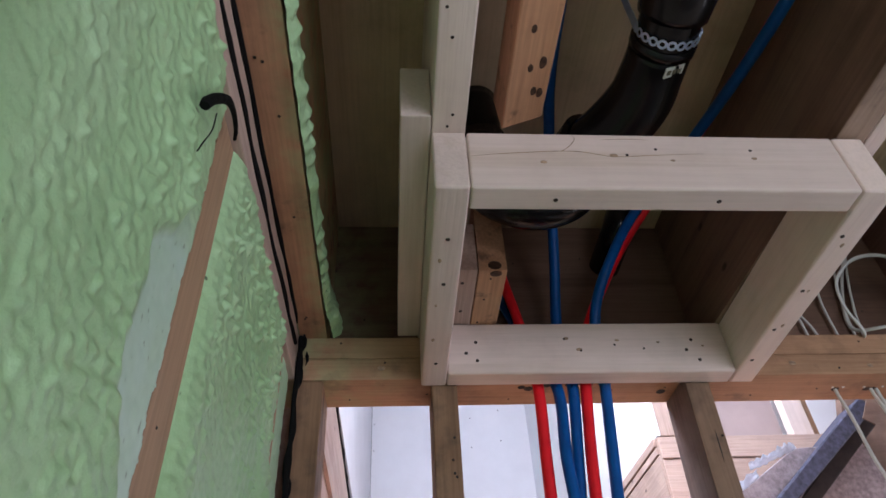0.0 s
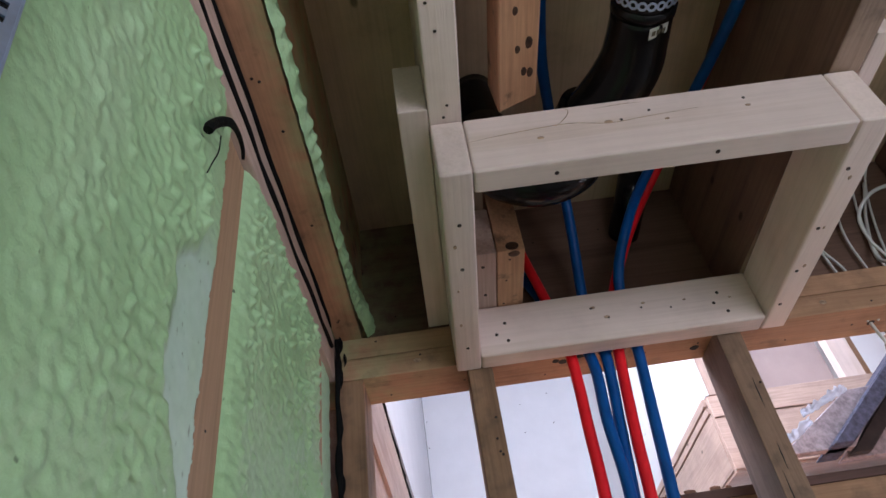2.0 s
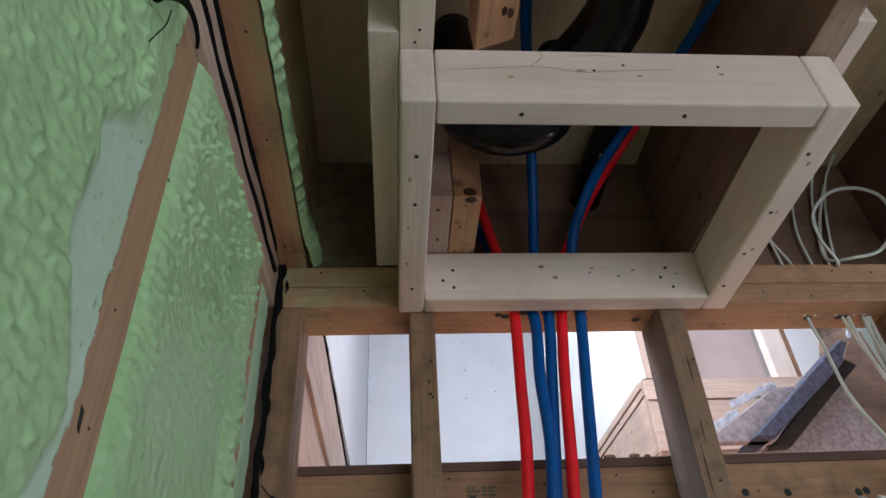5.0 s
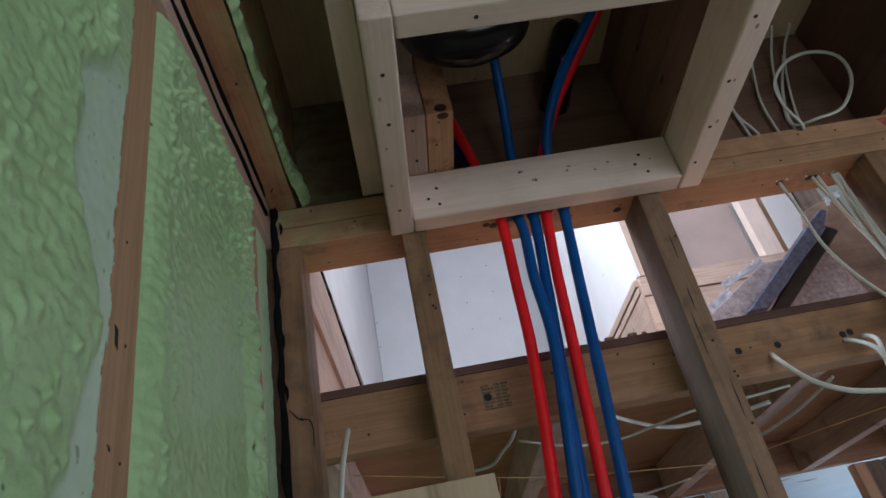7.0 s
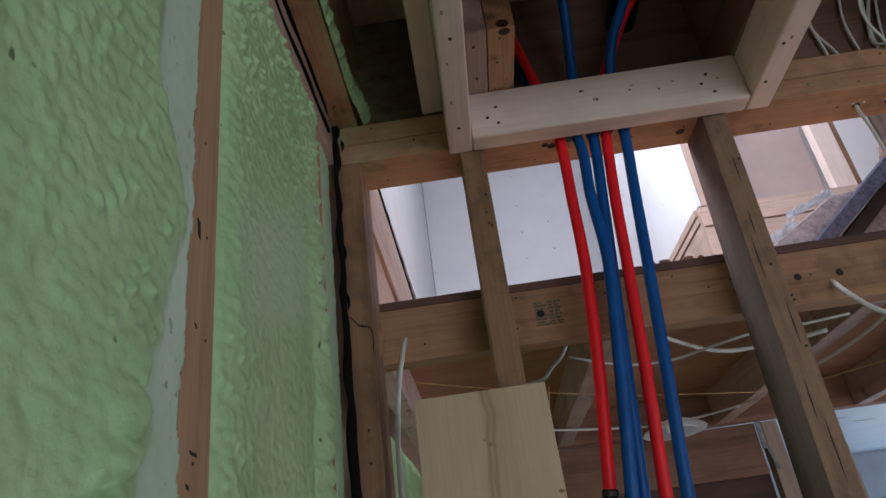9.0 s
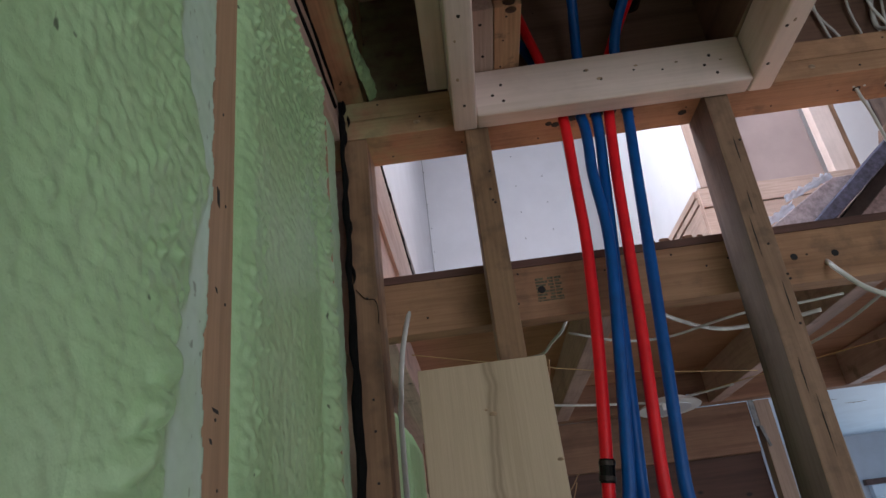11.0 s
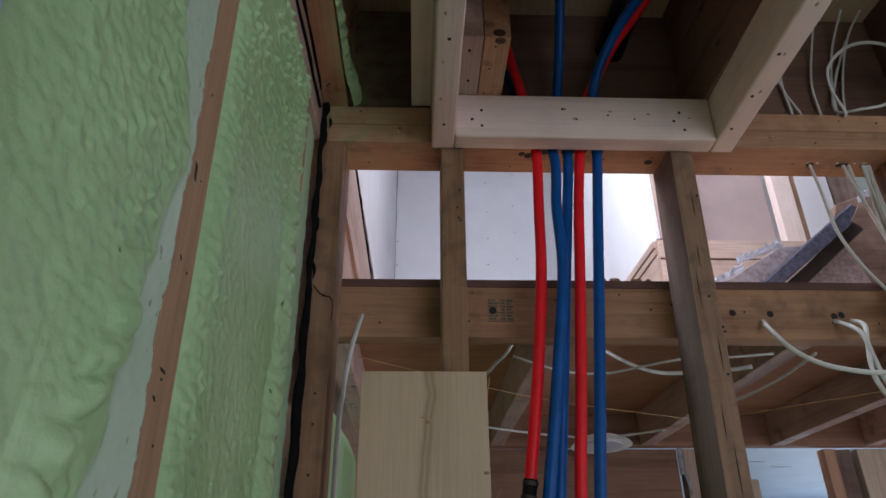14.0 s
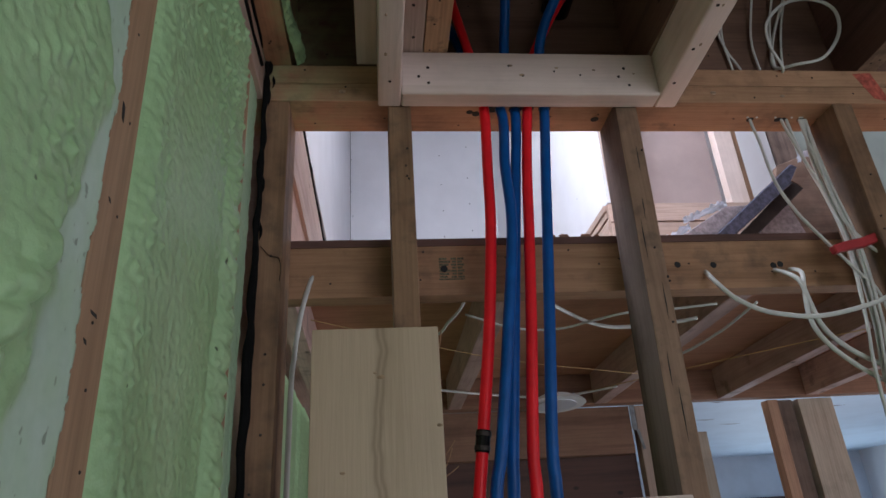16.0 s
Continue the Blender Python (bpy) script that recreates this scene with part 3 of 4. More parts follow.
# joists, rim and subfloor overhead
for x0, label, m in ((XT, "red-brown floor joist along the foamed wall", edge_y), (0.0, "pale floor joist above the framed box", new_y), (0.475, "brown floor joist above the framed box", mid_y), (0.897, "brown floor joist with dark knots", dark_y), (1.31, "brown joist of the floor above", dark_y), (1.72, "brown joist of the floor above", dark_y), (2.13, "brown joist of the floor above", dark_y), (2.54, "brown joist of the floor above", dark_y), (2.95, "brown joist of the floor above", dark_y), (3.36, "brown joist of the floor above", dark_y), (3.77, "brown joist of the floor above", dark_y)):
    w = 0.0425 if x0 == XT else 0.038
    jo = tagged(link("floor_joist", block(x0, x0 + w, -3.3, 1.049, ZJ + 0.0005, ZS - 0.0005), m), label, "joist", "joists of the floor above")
    # painted light: undersides get the lit tone, sides keep the bay shade
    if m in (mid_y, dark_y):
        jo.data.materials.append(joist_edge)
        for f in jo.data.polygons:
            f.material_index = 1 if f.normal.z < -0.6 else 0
    for k in range(6):
        fastener(jo, (x0 + random.uniform(0.008, 0.03), random.uniform(0.3, 0.98), ZJ + 0.0005), (0, 0, -1), NAIL, "nail")
rim_board = tagged(link("rim_joist", block(-0.333, 4.5, 1.051, 1.089, ZJ + 0.001, ZS - 0.001), rim_x), "brown rim joist on the top plate, darkened for shade", "joist")
for x in (-0.12, 0.21, 0.31, 0.6, 0.66, 0.84):
    for z in (ZJ + 0.06, ZJ + 0.2):
        fastener(rim_board, (x + random.uniform(-0.03, 0.03), 1.051, z + random.uniform(-0.03, 0.03)), (0, -1, 0), NAIL, "nail")
tagged(link("ceiling", block(-0.4, 4.5, -3.3, 1.089, ZS, ZS + 0.019, 0), ply), "underside of brown plywood subfloor", "ceiling", kind="structure")

# sprayed foam along the first joist
def foam_fringe():
    verts, faces = [], []
    ny, nz = 320, 26
    for i in range(ny):
        y = 0.15 + 0.85 * i / (ny - 1)
        for j in range(nz):
            v = j / (nz - 1)
            saw = y * 34 + 2.4 * noise.noise(Vector((y * 9, 0.3, 2.0)))
            tooth = (1 - abs(2 * (saw - math.floor(saw)) - 1)) ** 1.6 * (0.5 + 0.8 * noise.noise(Vector((y * 9, 3.3, 0.5))) ** 2)
            swell = 0.016 * ease((y - 0.92) / 0.06) * (1 + 0.5 * noise.noise(Vector((y * 60, v * 6, 9.0))))
            edge = min(1.0, 0.45 + v * 6) * (1 - v) ** 0.6
            out = (0.010 + 0.003 * noise.noise(Vector((y * 22, v * 2, 5.0))) + swell) * edge + 0.013 * tooth * hump(v, 0.22, 0.16)
            out += 0.0022 * noise.noise(Vector((y * 120, v * 10, 6.0))) * edge
            verts.append((XT + 0.0405 + max(0.0, out), y, ZJ - 0.0012 + 0.09 * v))
    for i in range(ny - 1):
        for j in range(nz - 1):
            a = i * nz + j
            faces.append((a, a + nz, a + nz + 1, a + 1))
    me = bpy.data.meshes.new("foam_fringe")
    me.from_pydata(verts, [], faces)
    me.materials.append(foam_green)
    me.shade_smooth()
    return tagged(new("foam_fringe", me), "ragged green spray foam along the joist side", "insulation", kind="stuff")


foam_fringe()

# the rest of the shell, behind and beside the camera
wall_south = tagged(link("wall_south", block(-0.4, 4.6, -3.42, -3.3, 0.0, ZS, 0), drywall), "plain pale drywall behind the walk", "wall", kind="structure")
wall_east = tagged(link("wall_east", block(4.5, 4.62, -3.3, 6.3, 0.0, 5.4, 0), drywall), "plain pale drywall", "wall", kind="structure")

# ---- framed box below the joists ----
ZF = ZP - 0.013
box = thing("bulkhead_frame", "new pale pine box frame screwed below the joists", "frame")


def skewed(bm, dx_far, dx_near):
    """Out of square: one end of a rail lies a little to the side."""
    for v in bm.verts:
        v.co.x += dx_far + (dx_near - dx_far) * (0.9985 - v.co.y) / 0.4185
    return bm


left_rail = part("rail", block(0.0, 0.038, 0.580, 0.9985, ZF, ZF + 0.0885, 0.0045, 3), new_y, box)
right_rail = part("rail", skewed(block(0.479, 0.517, 0.580, 0.9985, ZF, ZF + 0.0885, 0.0045, 3), 0.003, -0.0125), new_y, box)
near_rail = part("crosspiece", block(0.0385, 0.4662, 0.580, 0.6145, ZF, ZF + 0.0885, 0.0045, 3), new_x, box)
far_rail = part("crosspiece", block(0.0385, 0.4800, 0.962, 0.9985, ZF, ZF + 0.0885, 0.0045, 3), new_x, box)
for y in (0.662, 0.745, 0.932):
    fastener(left_rail, (0.019, y, ZF), (0, 0, -1))
for y in (0.654, 0.76, 0.85, 0.931):
    fastener(right_rail, (0.493 - 0.015 * (0.9985 - y) / 0.4185, y, ZF), (0, 0, -1))
for x, z in ((0.084, 2.241), (0.084, 2.209), (0.068, 2.222), (0.424, 2.243), (0.428, 2.207), (0.412, 2.225), (0.222, 2.246), (0.245, 2.225), (0.30, 2.235), (0.345, 2.228)):
    fastener(far_rail, (x, 0.962, z), (0, -1, 0), NAIL if 0.1 < x < 0.4 else SCREW)
for pts in (((0.040, 0.048), (0.09, 0.054), (0.155, 0.058), (0.20, 0.050), (0.245, 0.053), (0.305, 0.057)), ((0.14, 0.056), (0.152, 0.066), (0.16, 0.078), (0.158, 0.086)), ((0.19, 0.078), (0.222, 0.080), (0.245, 0.079))):
    part("pitch_line", tube([(x, 0.5800, ZF + z) for x, z in pts], [0.0002] + [0.0005] * (len(pts) - 2) + [0.0002], 5, 5), pitch, near_rail)
for x in (0.13, 0.31):
    fastener(near_rail, (x, 0.598, ZF), (0, 0, -1))
for x, z in ((0.215, 2.24), (0.25, 2.25), (0.36, 2.25)):
    fastener(near_rail, (x, 0.580, z), (0, -1, 0), NAIL, "nail")

# short pieces fixed beside the joists
tagged(link("blocking_piece", block(-0.035, -0.0005, 0.56, 0.9985, ZJ + 0.001, ZJ + 0.09, 0.002), new_y), "pale pine strip fixed beside the joist", "blocking")
tagged(link("blocking_piece", block(0.5145, 0.537, 0.535, 0.9985, ZJ + 0.001, ZJ + 0.09, 0.002), new_y), "pale pine strip fixed beside the joist", "blocking")
sc = tagged(link("blocking_piece", block(0.0385, 0.0775, 0.83, 1.0495, ZJ + 0.001, ZJ + 0.09, 0.002), pink_y), "short pinkish block beside the joist", "blocking")
for y in (0.86, 0.93, 0.975):
    fastener(sc, (0.058 + random.uniform(-0.006, 0.006), y, ZJ + 0.001), (0, 0, -1))
sc = tagged(link("blocking_piece", block(0.079, 0.12, 0.83, 1.0495, ZJ + 0.001, ZJ + 0.14, 0.002), orange_y), "short orange-brown block with a big knot", "blocking")
for y in (0.85, 0.9, 0.96):
    fastener(sc, (0.1 + random.uniform(-0.012, 0.012), y, ZJ + 0.001), (0, 0, -1), NAIL, "nail")
offcut = tagged(link("blocking_piece", slab([(0.098, 0.655, 2.372), (0.15, 0.64, 2.38), (0.15, 0.662, 2.47), (0.098, 0.675, 2.462)], (0.0, -1.6, 0.0), 0.002), orange_y), "rough offcut with splintered end along the joist bay", "blocking")

def knot(parent, at, normal, w, h, mat=None):
    """A dark knot flush in the face of a board."""
    bm = bmesh.new()
    bmesh.ops.create_icosphere(bm, subdivisions=2, radius=1.0, matrix=Matrix.Translation(at) @ Vector(normal).to_track_quat("Z", "Y").to_matrix().to_4x4() @ Matrix.Diagonal((w, h, 0.0007, 1)))
    part("knot", bm, mat or knot_brown, parent, "", True)


DOWN, NEAR = (0, 0, -1), (0, -1, 0)
knot(sc, (0.102, 0.830, ZJ + 0.010), NEAR, 0.010, 0.008, dark_knot)
knot(sc, (0.104, 0.838, ZJ + 0.001), DOWN, 0.009, 0.007, dark_knot)
for x, y, w in ((0.122, 0.563, 0.004), (0.136, 0.556, 0.006), (0.131, 0.597, 0.0045), (0.118, 0.51, 0.004), (0.139, 0.60, 0.005)):
    knot(offcut, (x, y, 2.372 + 0.154 * (x - 0.098)), DOWN, w, w * 1.5, dark_knot)
for x, z, w in ((0.12, 0.040, 0.004), (0.20, 0.052, 0.005), (0.265, 0.045, 0.003), (0.36, 0.05, 0.0035)):
    knot(near_rail, (x, 0.580, ZF + z), NEAR, w, w * 0.6)
for x, z, w in ((0.225, 0.060, 0.0045), (0.243, 0.040, 0.005), (0.305, 0.056, 0.0035), (0.37, 0.052, 0.003), (0.44, 0.045, 0.0025)):
    knot(far_rail, (x, 0.962, ZF + z), NEAR, w, w * 0.6)
for y, w in ((0.70, 0.004), (0.79, 0.003), (0.87, 0.004)):
    knot(left_rail, (0.012, y, ZF), DOWN, w * 0.6, w)
    knot(right_rail, (0.500 - 0.015 * (0.9985 - y) / 0.4185, y - 0.03, ZF), DOWN, w * 0.6, w)
for x, z, w in ((0.60, 0.022, 0.006), (0.73, 0.016, 0.005), (0.34, 0.02, 0.004), (-0.06, 0.02, 0.006)):
    knot(wall_north, (x, YW, ZP + z), NEAR, w, w * 0.7)

# ---- drain ----
trap = thing("drain_trap", "glossy black plastic drain trap with its arm", "pipe")
YT = 0.755
part("bowl", tube([(0.088, YT, ZS - 0.001), (0.088, YT, 2.46), (0.088, YT, 2.40), (0.103, YT, 2.357), (0.154, YT, 2.337), (0.205, YT, 2.357), (0.220, YT, 2.395), (0.222, YT - 0.01, 2.42), (0.234, 0.70, 2.41)], [0.034, 0.034, 0.036, 0.038, 0.039, 0.039, 0.038, 0.04, 0.043], 22, 6), abs_black, trap, "", True)
part("coupling", tube([(0.088, YT, 2.46), (0.088, YT, 2.41)], 0.041, 22, 2), abs_black, trap, "", True)
part("elbow", tube([(0.232, 0.72, 2.41), (0.258, 0.68, 2.402), (0.279, 0.625, 2.398), (0.283, 0.585, 2.398), (0.284, 0.545, 2.398)], [0.043, 0.045, 0.043, 0.04, 0.0385], 22, 6), abs_black, trap, "", True)
part("elbow_rim", tube([(0.284, 0.542, 2.398), (0.2843, 0.531, 2.398)], 0.0405, 22, 2), abs_black, trap, "", True)
part("arm", tube([(0.284, 0.55, 2.398), (0.2845, 0.52, 2.398), (0.2845, 0.47, 2.40)], 0.037, 22, 4), abs_black, trap, "", True)
part("coupling", tube([(0.2842, 0.497, 2.399), (0.284, 0.45, 2.401), (0.286, 0.40, 2.403), (0.29, 0.33, 2.405), (0.295, -0.6, 2.43)], [0.042, 0.046, 0.046, 0.036, 0.036], 22, 6), abs_black, trap, "", True)
sticker = part("sticker", slab([(0.281, 0.561, 2.3580), (0.306, 0.558, 2.3675), (0.306, 0.544, 2.3675), (0.281, 0.547, 2.3580)], (0, 0, -0.002), 0), label_paper, trap, "small pale sticker with dark print")
for k in range(3):
    part("print_bar", slab([(0.284 + 0.007 * k, 0.556, 2.3569 + 0.0027 * k), (0.289 + 0.007 * k, 0.556, 2.3588 + 0.0027 * k), (0.289 + 0.007 * k, 0.550, 2.3588 + 0.0027 * k), (0.284 + 0.007 * k, 0.550, 2.3569 + 0.0027 * k)], (0, 0, -0.0008), 0), ink, sticker)
tagged(link("drain_pipe", tube([(0.395, 0.955, ZS - 0.002), (0.372, 0.96, 2.51), (0.358, 0.975, 2.475), (0.352, 1.05, 2.46)], 0.028, 18, 5), abs_black, None, "", True), "black plastic drain pipe in the joist bay", "pipe")

strap = thing("pipe_strap", "perforated zinc strap round the black drain", "strap")
def strap_link(a):
    c = Vector((0.2845, 0.518, 2.398))
    return c + 0.0390 * Vector((math.cos(a), 0.0, math.sin(a)))
for k in range(12):
    a0 = math.pi * 1.0 + math.pi * k / 11.0
    c, tang = strap_link(a0), Vector((-math.sin(a0), 0, math.cos(a0)))
    bm = bmesh.new()
    rings = [[bm.verts.new((rad * math.cos(math.pi * i / 6), rad * math.sin(math.pi * i / 6), z)) for i in range(12)] for rad, z in ((0.0060, -0.0005), (0.0060, 0.0005), (0.0031, 0.0005), (0.0031, -0.0005))]
    for ra, rb in zip(rings, rings[1:] + rings[:1]):
        for i in range(12):
            bm.faces.new((ra[i], ra[(i + 1) % 12], rb[(i + 1) % 12], rb[i]))
    bmesh.ops.recalc_face_normals(bm, faces=bm.faces[:])
    nrm = (c - Vector((0.2845, 0.518, 2.398))).normalized()
    bmesh.ops.transform(bm, matrix=Matrix.Translation(c) @ nrm.to_track_quat("Z", "Y").to_matrix().to_4x4(), verts=bm.verts[:])
    part("strap_link", bm, steel, strap)
for sx in (-0.0390, 0.0390):
    part("strap_tail", slab([(0.2845 + sx, 0.512, 2.398), (0.2845 + sx, 0.524, 2.398), (0.2845 + sx, 0.524, ZS), (0.2845 + sx, 0.512, ZS)], (0.0012, 0, 0), 0), steel, strap)

# ---- water tubes ----
def water_tube(points, mat, label):
    return tagged(link("water_tube", tube(points, 0.0088, 14, 7), mat, None, "", True), label, "pipe", "water tubes through the top plate")


RED, BLUE = "red plastic water tube hanging through the plate", "blue plastic water tube hanging through the plate"
water_tube([(0.13, 1.01, 2.50), (0.15, 1.01, 2.39), (0.172, 1.018, 2.29), (0.184, 1.02, 2.2), (0.180, 1.02, 2.08), (0.175, 1.02, 1.962), (0.158, 1.02, 1.80), (0.133, 1.02, 1.626), (0.120, 1.02, 1.53), (0.10, 1.02, 1.3), (0.08, 1.02, 0.5)], pex_red, RED)
water_tube([(0.10, 1.04, 2.5), (0.13, 1.04, 2.42), (0.17, 1.037, 2.31), (0.213, 1.02, 2.2), (0.208, 1.012, 2.08), (0.207, 1.008, 1.962), (0.185, 1.008, 1.80), (0.158, 1.008, 1.626), (0.144, 1.008, 1.555), (0.12, 1.01, 1.3), (0.1, 1.01, 0.5)], pex_blue, BLUE)
water_tube([(0.17, 0.2, 2.50), (0.184, 0.61, 2.52), (0.207, 0.78, 2.52), (0.228, 0.90, 2.49), (0.232, 0.965, 2.40), (0.228, 1.01, 2.29), (0.240, 1.024, 2.2), (0.230, 1.032, 2.08), (0.217, 1.034, 1.962), (0.198, 1.032, 1.80), (0.178, 1.032, 1.626), (0.172, 1.032, 1.555), (0.15, 1.03, 1.3), (0.13, 1.03, 0.5)], pex_blue, BLUE)
water_tube([(0.454, 0.2, 2.440), (0.457, 0.508, 2.464), (0.450, 0.767, 2.513), (0.394, 0.945, 2.485), (0.318, 0.957, 2.372), (0.268, 1.0, 2.27), (0.261, 1.02, 2.2), (0.247, 1.02, 2.08), (0.237, 1.02, 1.962), (0.222, 1.02, 1.80), (0.204, 1.02, 1.626), (0.202, 1.02, 1.555), (0.19, 1.02, 1.3), (0.18, 1.02, 0.5)], pex_red, RED)
water_tube([(0.445, 0.2, 2.425), (0.448, 0.508, 2.45), (0.442, 0.767, 2.505), (0.39, 0.925, 2.495), (0.322, 0.935, 2.39), (0.285, 0.975, 2.30), (0.291, 1.018, 2.2), (0.279, 1.02, 2.08), (0.267, 1.02, 1.962), (0.250, 1.02, 1.80), (0.231, 1.02, 1.626), (0.229, 1.02, 1.555), (0.215, 1.02, 1.3), (0.2, 1.02, 0.5)], pex_blue, BLUE)
cp = thing("tube_coupling", "dark ring coupling on a red water tube", "fitting")
part("sleeve", tube([(0.1370, 1.02, 1.652), (0.1345, 1.02, 1.637), (0.1322, 1.02, 1.622)], 0.0104, 14, 2), abs_black, cp)
part("clamp_ring", tube([(0.1368, 1.02, 1.650), (0.1360, 1.02, 1.644)], 0.0112, 14, 2), screw_metal, cp)
part("clamp_ring", tube([(0.1335, 1.02, 1.631), (0.1325, 1.02, 1.625)], 0.0112, 14, 2), screw_metal, cp)

# ---- loose boards fixed to the stud wall ----
bd = tagged(link("pine_board", block(-0.098, 0.0775, 0.978, 0.998, 0.4, 1.792, 0.0015), shelf_pine), "wide pale pine board fixed upright on the studs", "board")
for x, z, w in ((-0.004, 1.722, 0.006), (-0.012, 1.728, 0.003), (0.0725, 1.655, 0.0045), (-0.055, 1.60, 0.004)):
    bm = bmesh.new()
    bmesh.ops.create_icosphere(bm, subdivisions=2, radius=1.0, matrix=Matrix.Translation((x, 0.9783, z)) @ Matrix.Diagonal((w, 0.0008, w * 0.55, 1)))
    part("knot", bm, pitch, bd, "", True)
bl = tagged(link("backing_block", block(0.0785, 0.396, 0.968, 1.006, 1.512, 1.551, 0.003), new_x), "pale pine backing block across the water tubes", "blocking")

# ---- landing framing behind the stud wall ----
ZL = 1.885


def sagged(bm):
    """The landing drops a little towards its far edge."""
    for v in bm.verts:
        v.co.z -= 0.012 * (v.co.y - 1.1) / 0.9
    return bm


landing = thing("landing_frame", "stair landing frame with plywood deck, seen from below", "landing")
YL = 1.1
ledger = part("ledger", block(-0.16, 1.75, YL, YL + 0.038, ZL, ZL + 0.0895), ledger_x, landing)
part("deck", sagged(block(-0.16, 1.75, YL + 0.012, 2.03, ZL + 0.0905, ZL + 0.1045, 0.001)), ply_red, landing)
part("deck_edge", block(-0.16, 1.75, YL + 0.001, YL + 0.0115, ZL + 0.0905, ZL + 0.1043, 0.0015), dark_x, landing, "dark plywood edge")
for x0 in (-0.16, 0.207, 0.638, 1.02, 1.30):
    part("joist", sagged(block(x0 - 0.019, x0 + 0.019, YL + 0.039, 1.989, ZL, ZL + 0.0895)), landing_fir, landing)
part("end_board", sagged(block(-0.16, 1.75, 1.99, 2.028, ZL, ZL + 0.0895)), red_x, landing)
for x, z in ((0.512, 1.931), (0.577, 1.929), (0.687, 1.926), (0.70, 1.928), (0.105, 1.932)):
    fastener(ledger, (x, YL - (0.0008 if x < 0.2 else 0.0), z), (0, -1, 0), HOLE, "drilled_hole").scale = (0.8, 0.8, 1.0)
for k in range(16):
    fastener(ledger, (random.uniform(-0.13, 1.2), YL, ZL + random.uniform(0.015, 0.08)), (0, -1, 0), NAIL, "nail")
stamp = part("grade_stamp", block(0.096, 0.139, YL - 0.0008, YL + 0.0005, 1.912, 1.914, 0), ink, ledger, "faded ink grade stamp")
for k in range(7):
    for x0, x1 in ((0.097, 0.110 + 0.003 * (k % 3)), (0.117 + 0.002 * (k % 2), 0.126), (0.128, 0.139 - 0.003 * (k % 2))):
        part("stamp_bar", block(x0, x1, YL - 0.0006, YL + 0.0005, 1.9155 + 0.0055 * k, 1.9192 + 0.0055 * k, 0), ink, ledger)
tagged(link("header_beam", block(-0.19, 0.737, 2.032, 2.07, 1.735, 1.871), red_x), "brown header beam under the landing edge", "beam")
dp = tagged(link("dark_panel", block(-0.19, 0.752, 2.075, 2.1, 0.0, 1.87), dark_wood), "dark brown panel below the header", "panel")
for x0, x1, y0, top, m, label in ((0.757, 0.80, 2.035, 1.872, pink_z, "bare fir stud below the landing edge"), (1.18, 1.214, 2.035, 1.872, orange_z, "orange fir stud below the landing edge"), (1.2145, 1.268, 2.047, 1.872, grey_z, "dark stud beside the orange stud below the landing edge"), (1.28, 1.392, 2.035, 1.872, pale_z, "wide pale stud below the landing edge"), (1.62, 1.66, 2.035, 1.872, pink_z, "bare fir stud below the landing edge"), (0.934, 0.966, 2.035, 1.787, pale_z, "pale stud cut off below the landing")):
    tagged(link("far_stud", block(x0, x1, y0, y0 + 0.038, 0.0, top), m), label, "stud", "studs under the landing")

bracket = thing("hanger_bracket", "small grey steel bracket at the beam end", "bracket")
part("plate", block(0.738, 0.752, 2.025, 2.031, 1.80, 1.883, 0.001), galvanised, bracket)
part("tail", slab([(0.745, 2.02, 1.80), (0.755, 2.02, 1.80), (0.765, 2.02, 1.745), (0.758, 2.02, 1.742)], (0, 0.004, 0), 0.0005), galvanised, bracket)

# recessed light hanging on its cable
pot = thing("recessed_light", "white round slim ceiling light hanging loose", "lamp")
TILTED = Matrix.Translation((0.468, 1.845, 1.850)) @ Matrix.Rotation(radians(-5), 4, "X")


def turned_disc(r1, r2, depth, z, segs):
    bm = bmesh.new()
    bmesh.ops.create_cone(bm, cap_ends=True, segments=segs, radius1=r1, radius2=r2, depth=depth, matrix=TILTED @ Matrix.Translation((0, 0, z)))
    return bm


part("trim_ring", turned_disc(0.080, 0.075, 0.006, 0.0, 40), white_paint, pot)
part("diffuser", turned_disc(0.054, 0.054, 0.002, -0.0046, 32), frosted, pot)
part("housing", turned_disc(0.05, 0.047, 0.014, 0.0105, 32), white_paint, pot)
for x0 in (-0.056, 0.048):
    bm = block(x0, x0 + 0.008, -0.006, 0.006, 0.004, 0.026, 0.001)
    bmesh.ops.transform(bm, matrix=TILTED, verts=bm.verts[:])
    part("spring_clip", bm, steel, pot)
part("tab", block(0.432, 0.444, 1.775, 1.779, 1.832, 1.850, 0.001), white_paint, pot)

# ---- cables ----
def cable(points, label="white electrical cable with a flat sheath", r=0.004, mat=None, group="cables"):
    return tagged(link("cable", tube(points, r, 8, 6, 0.7), mat or cable_white, None, "", True), label, "cable", group)


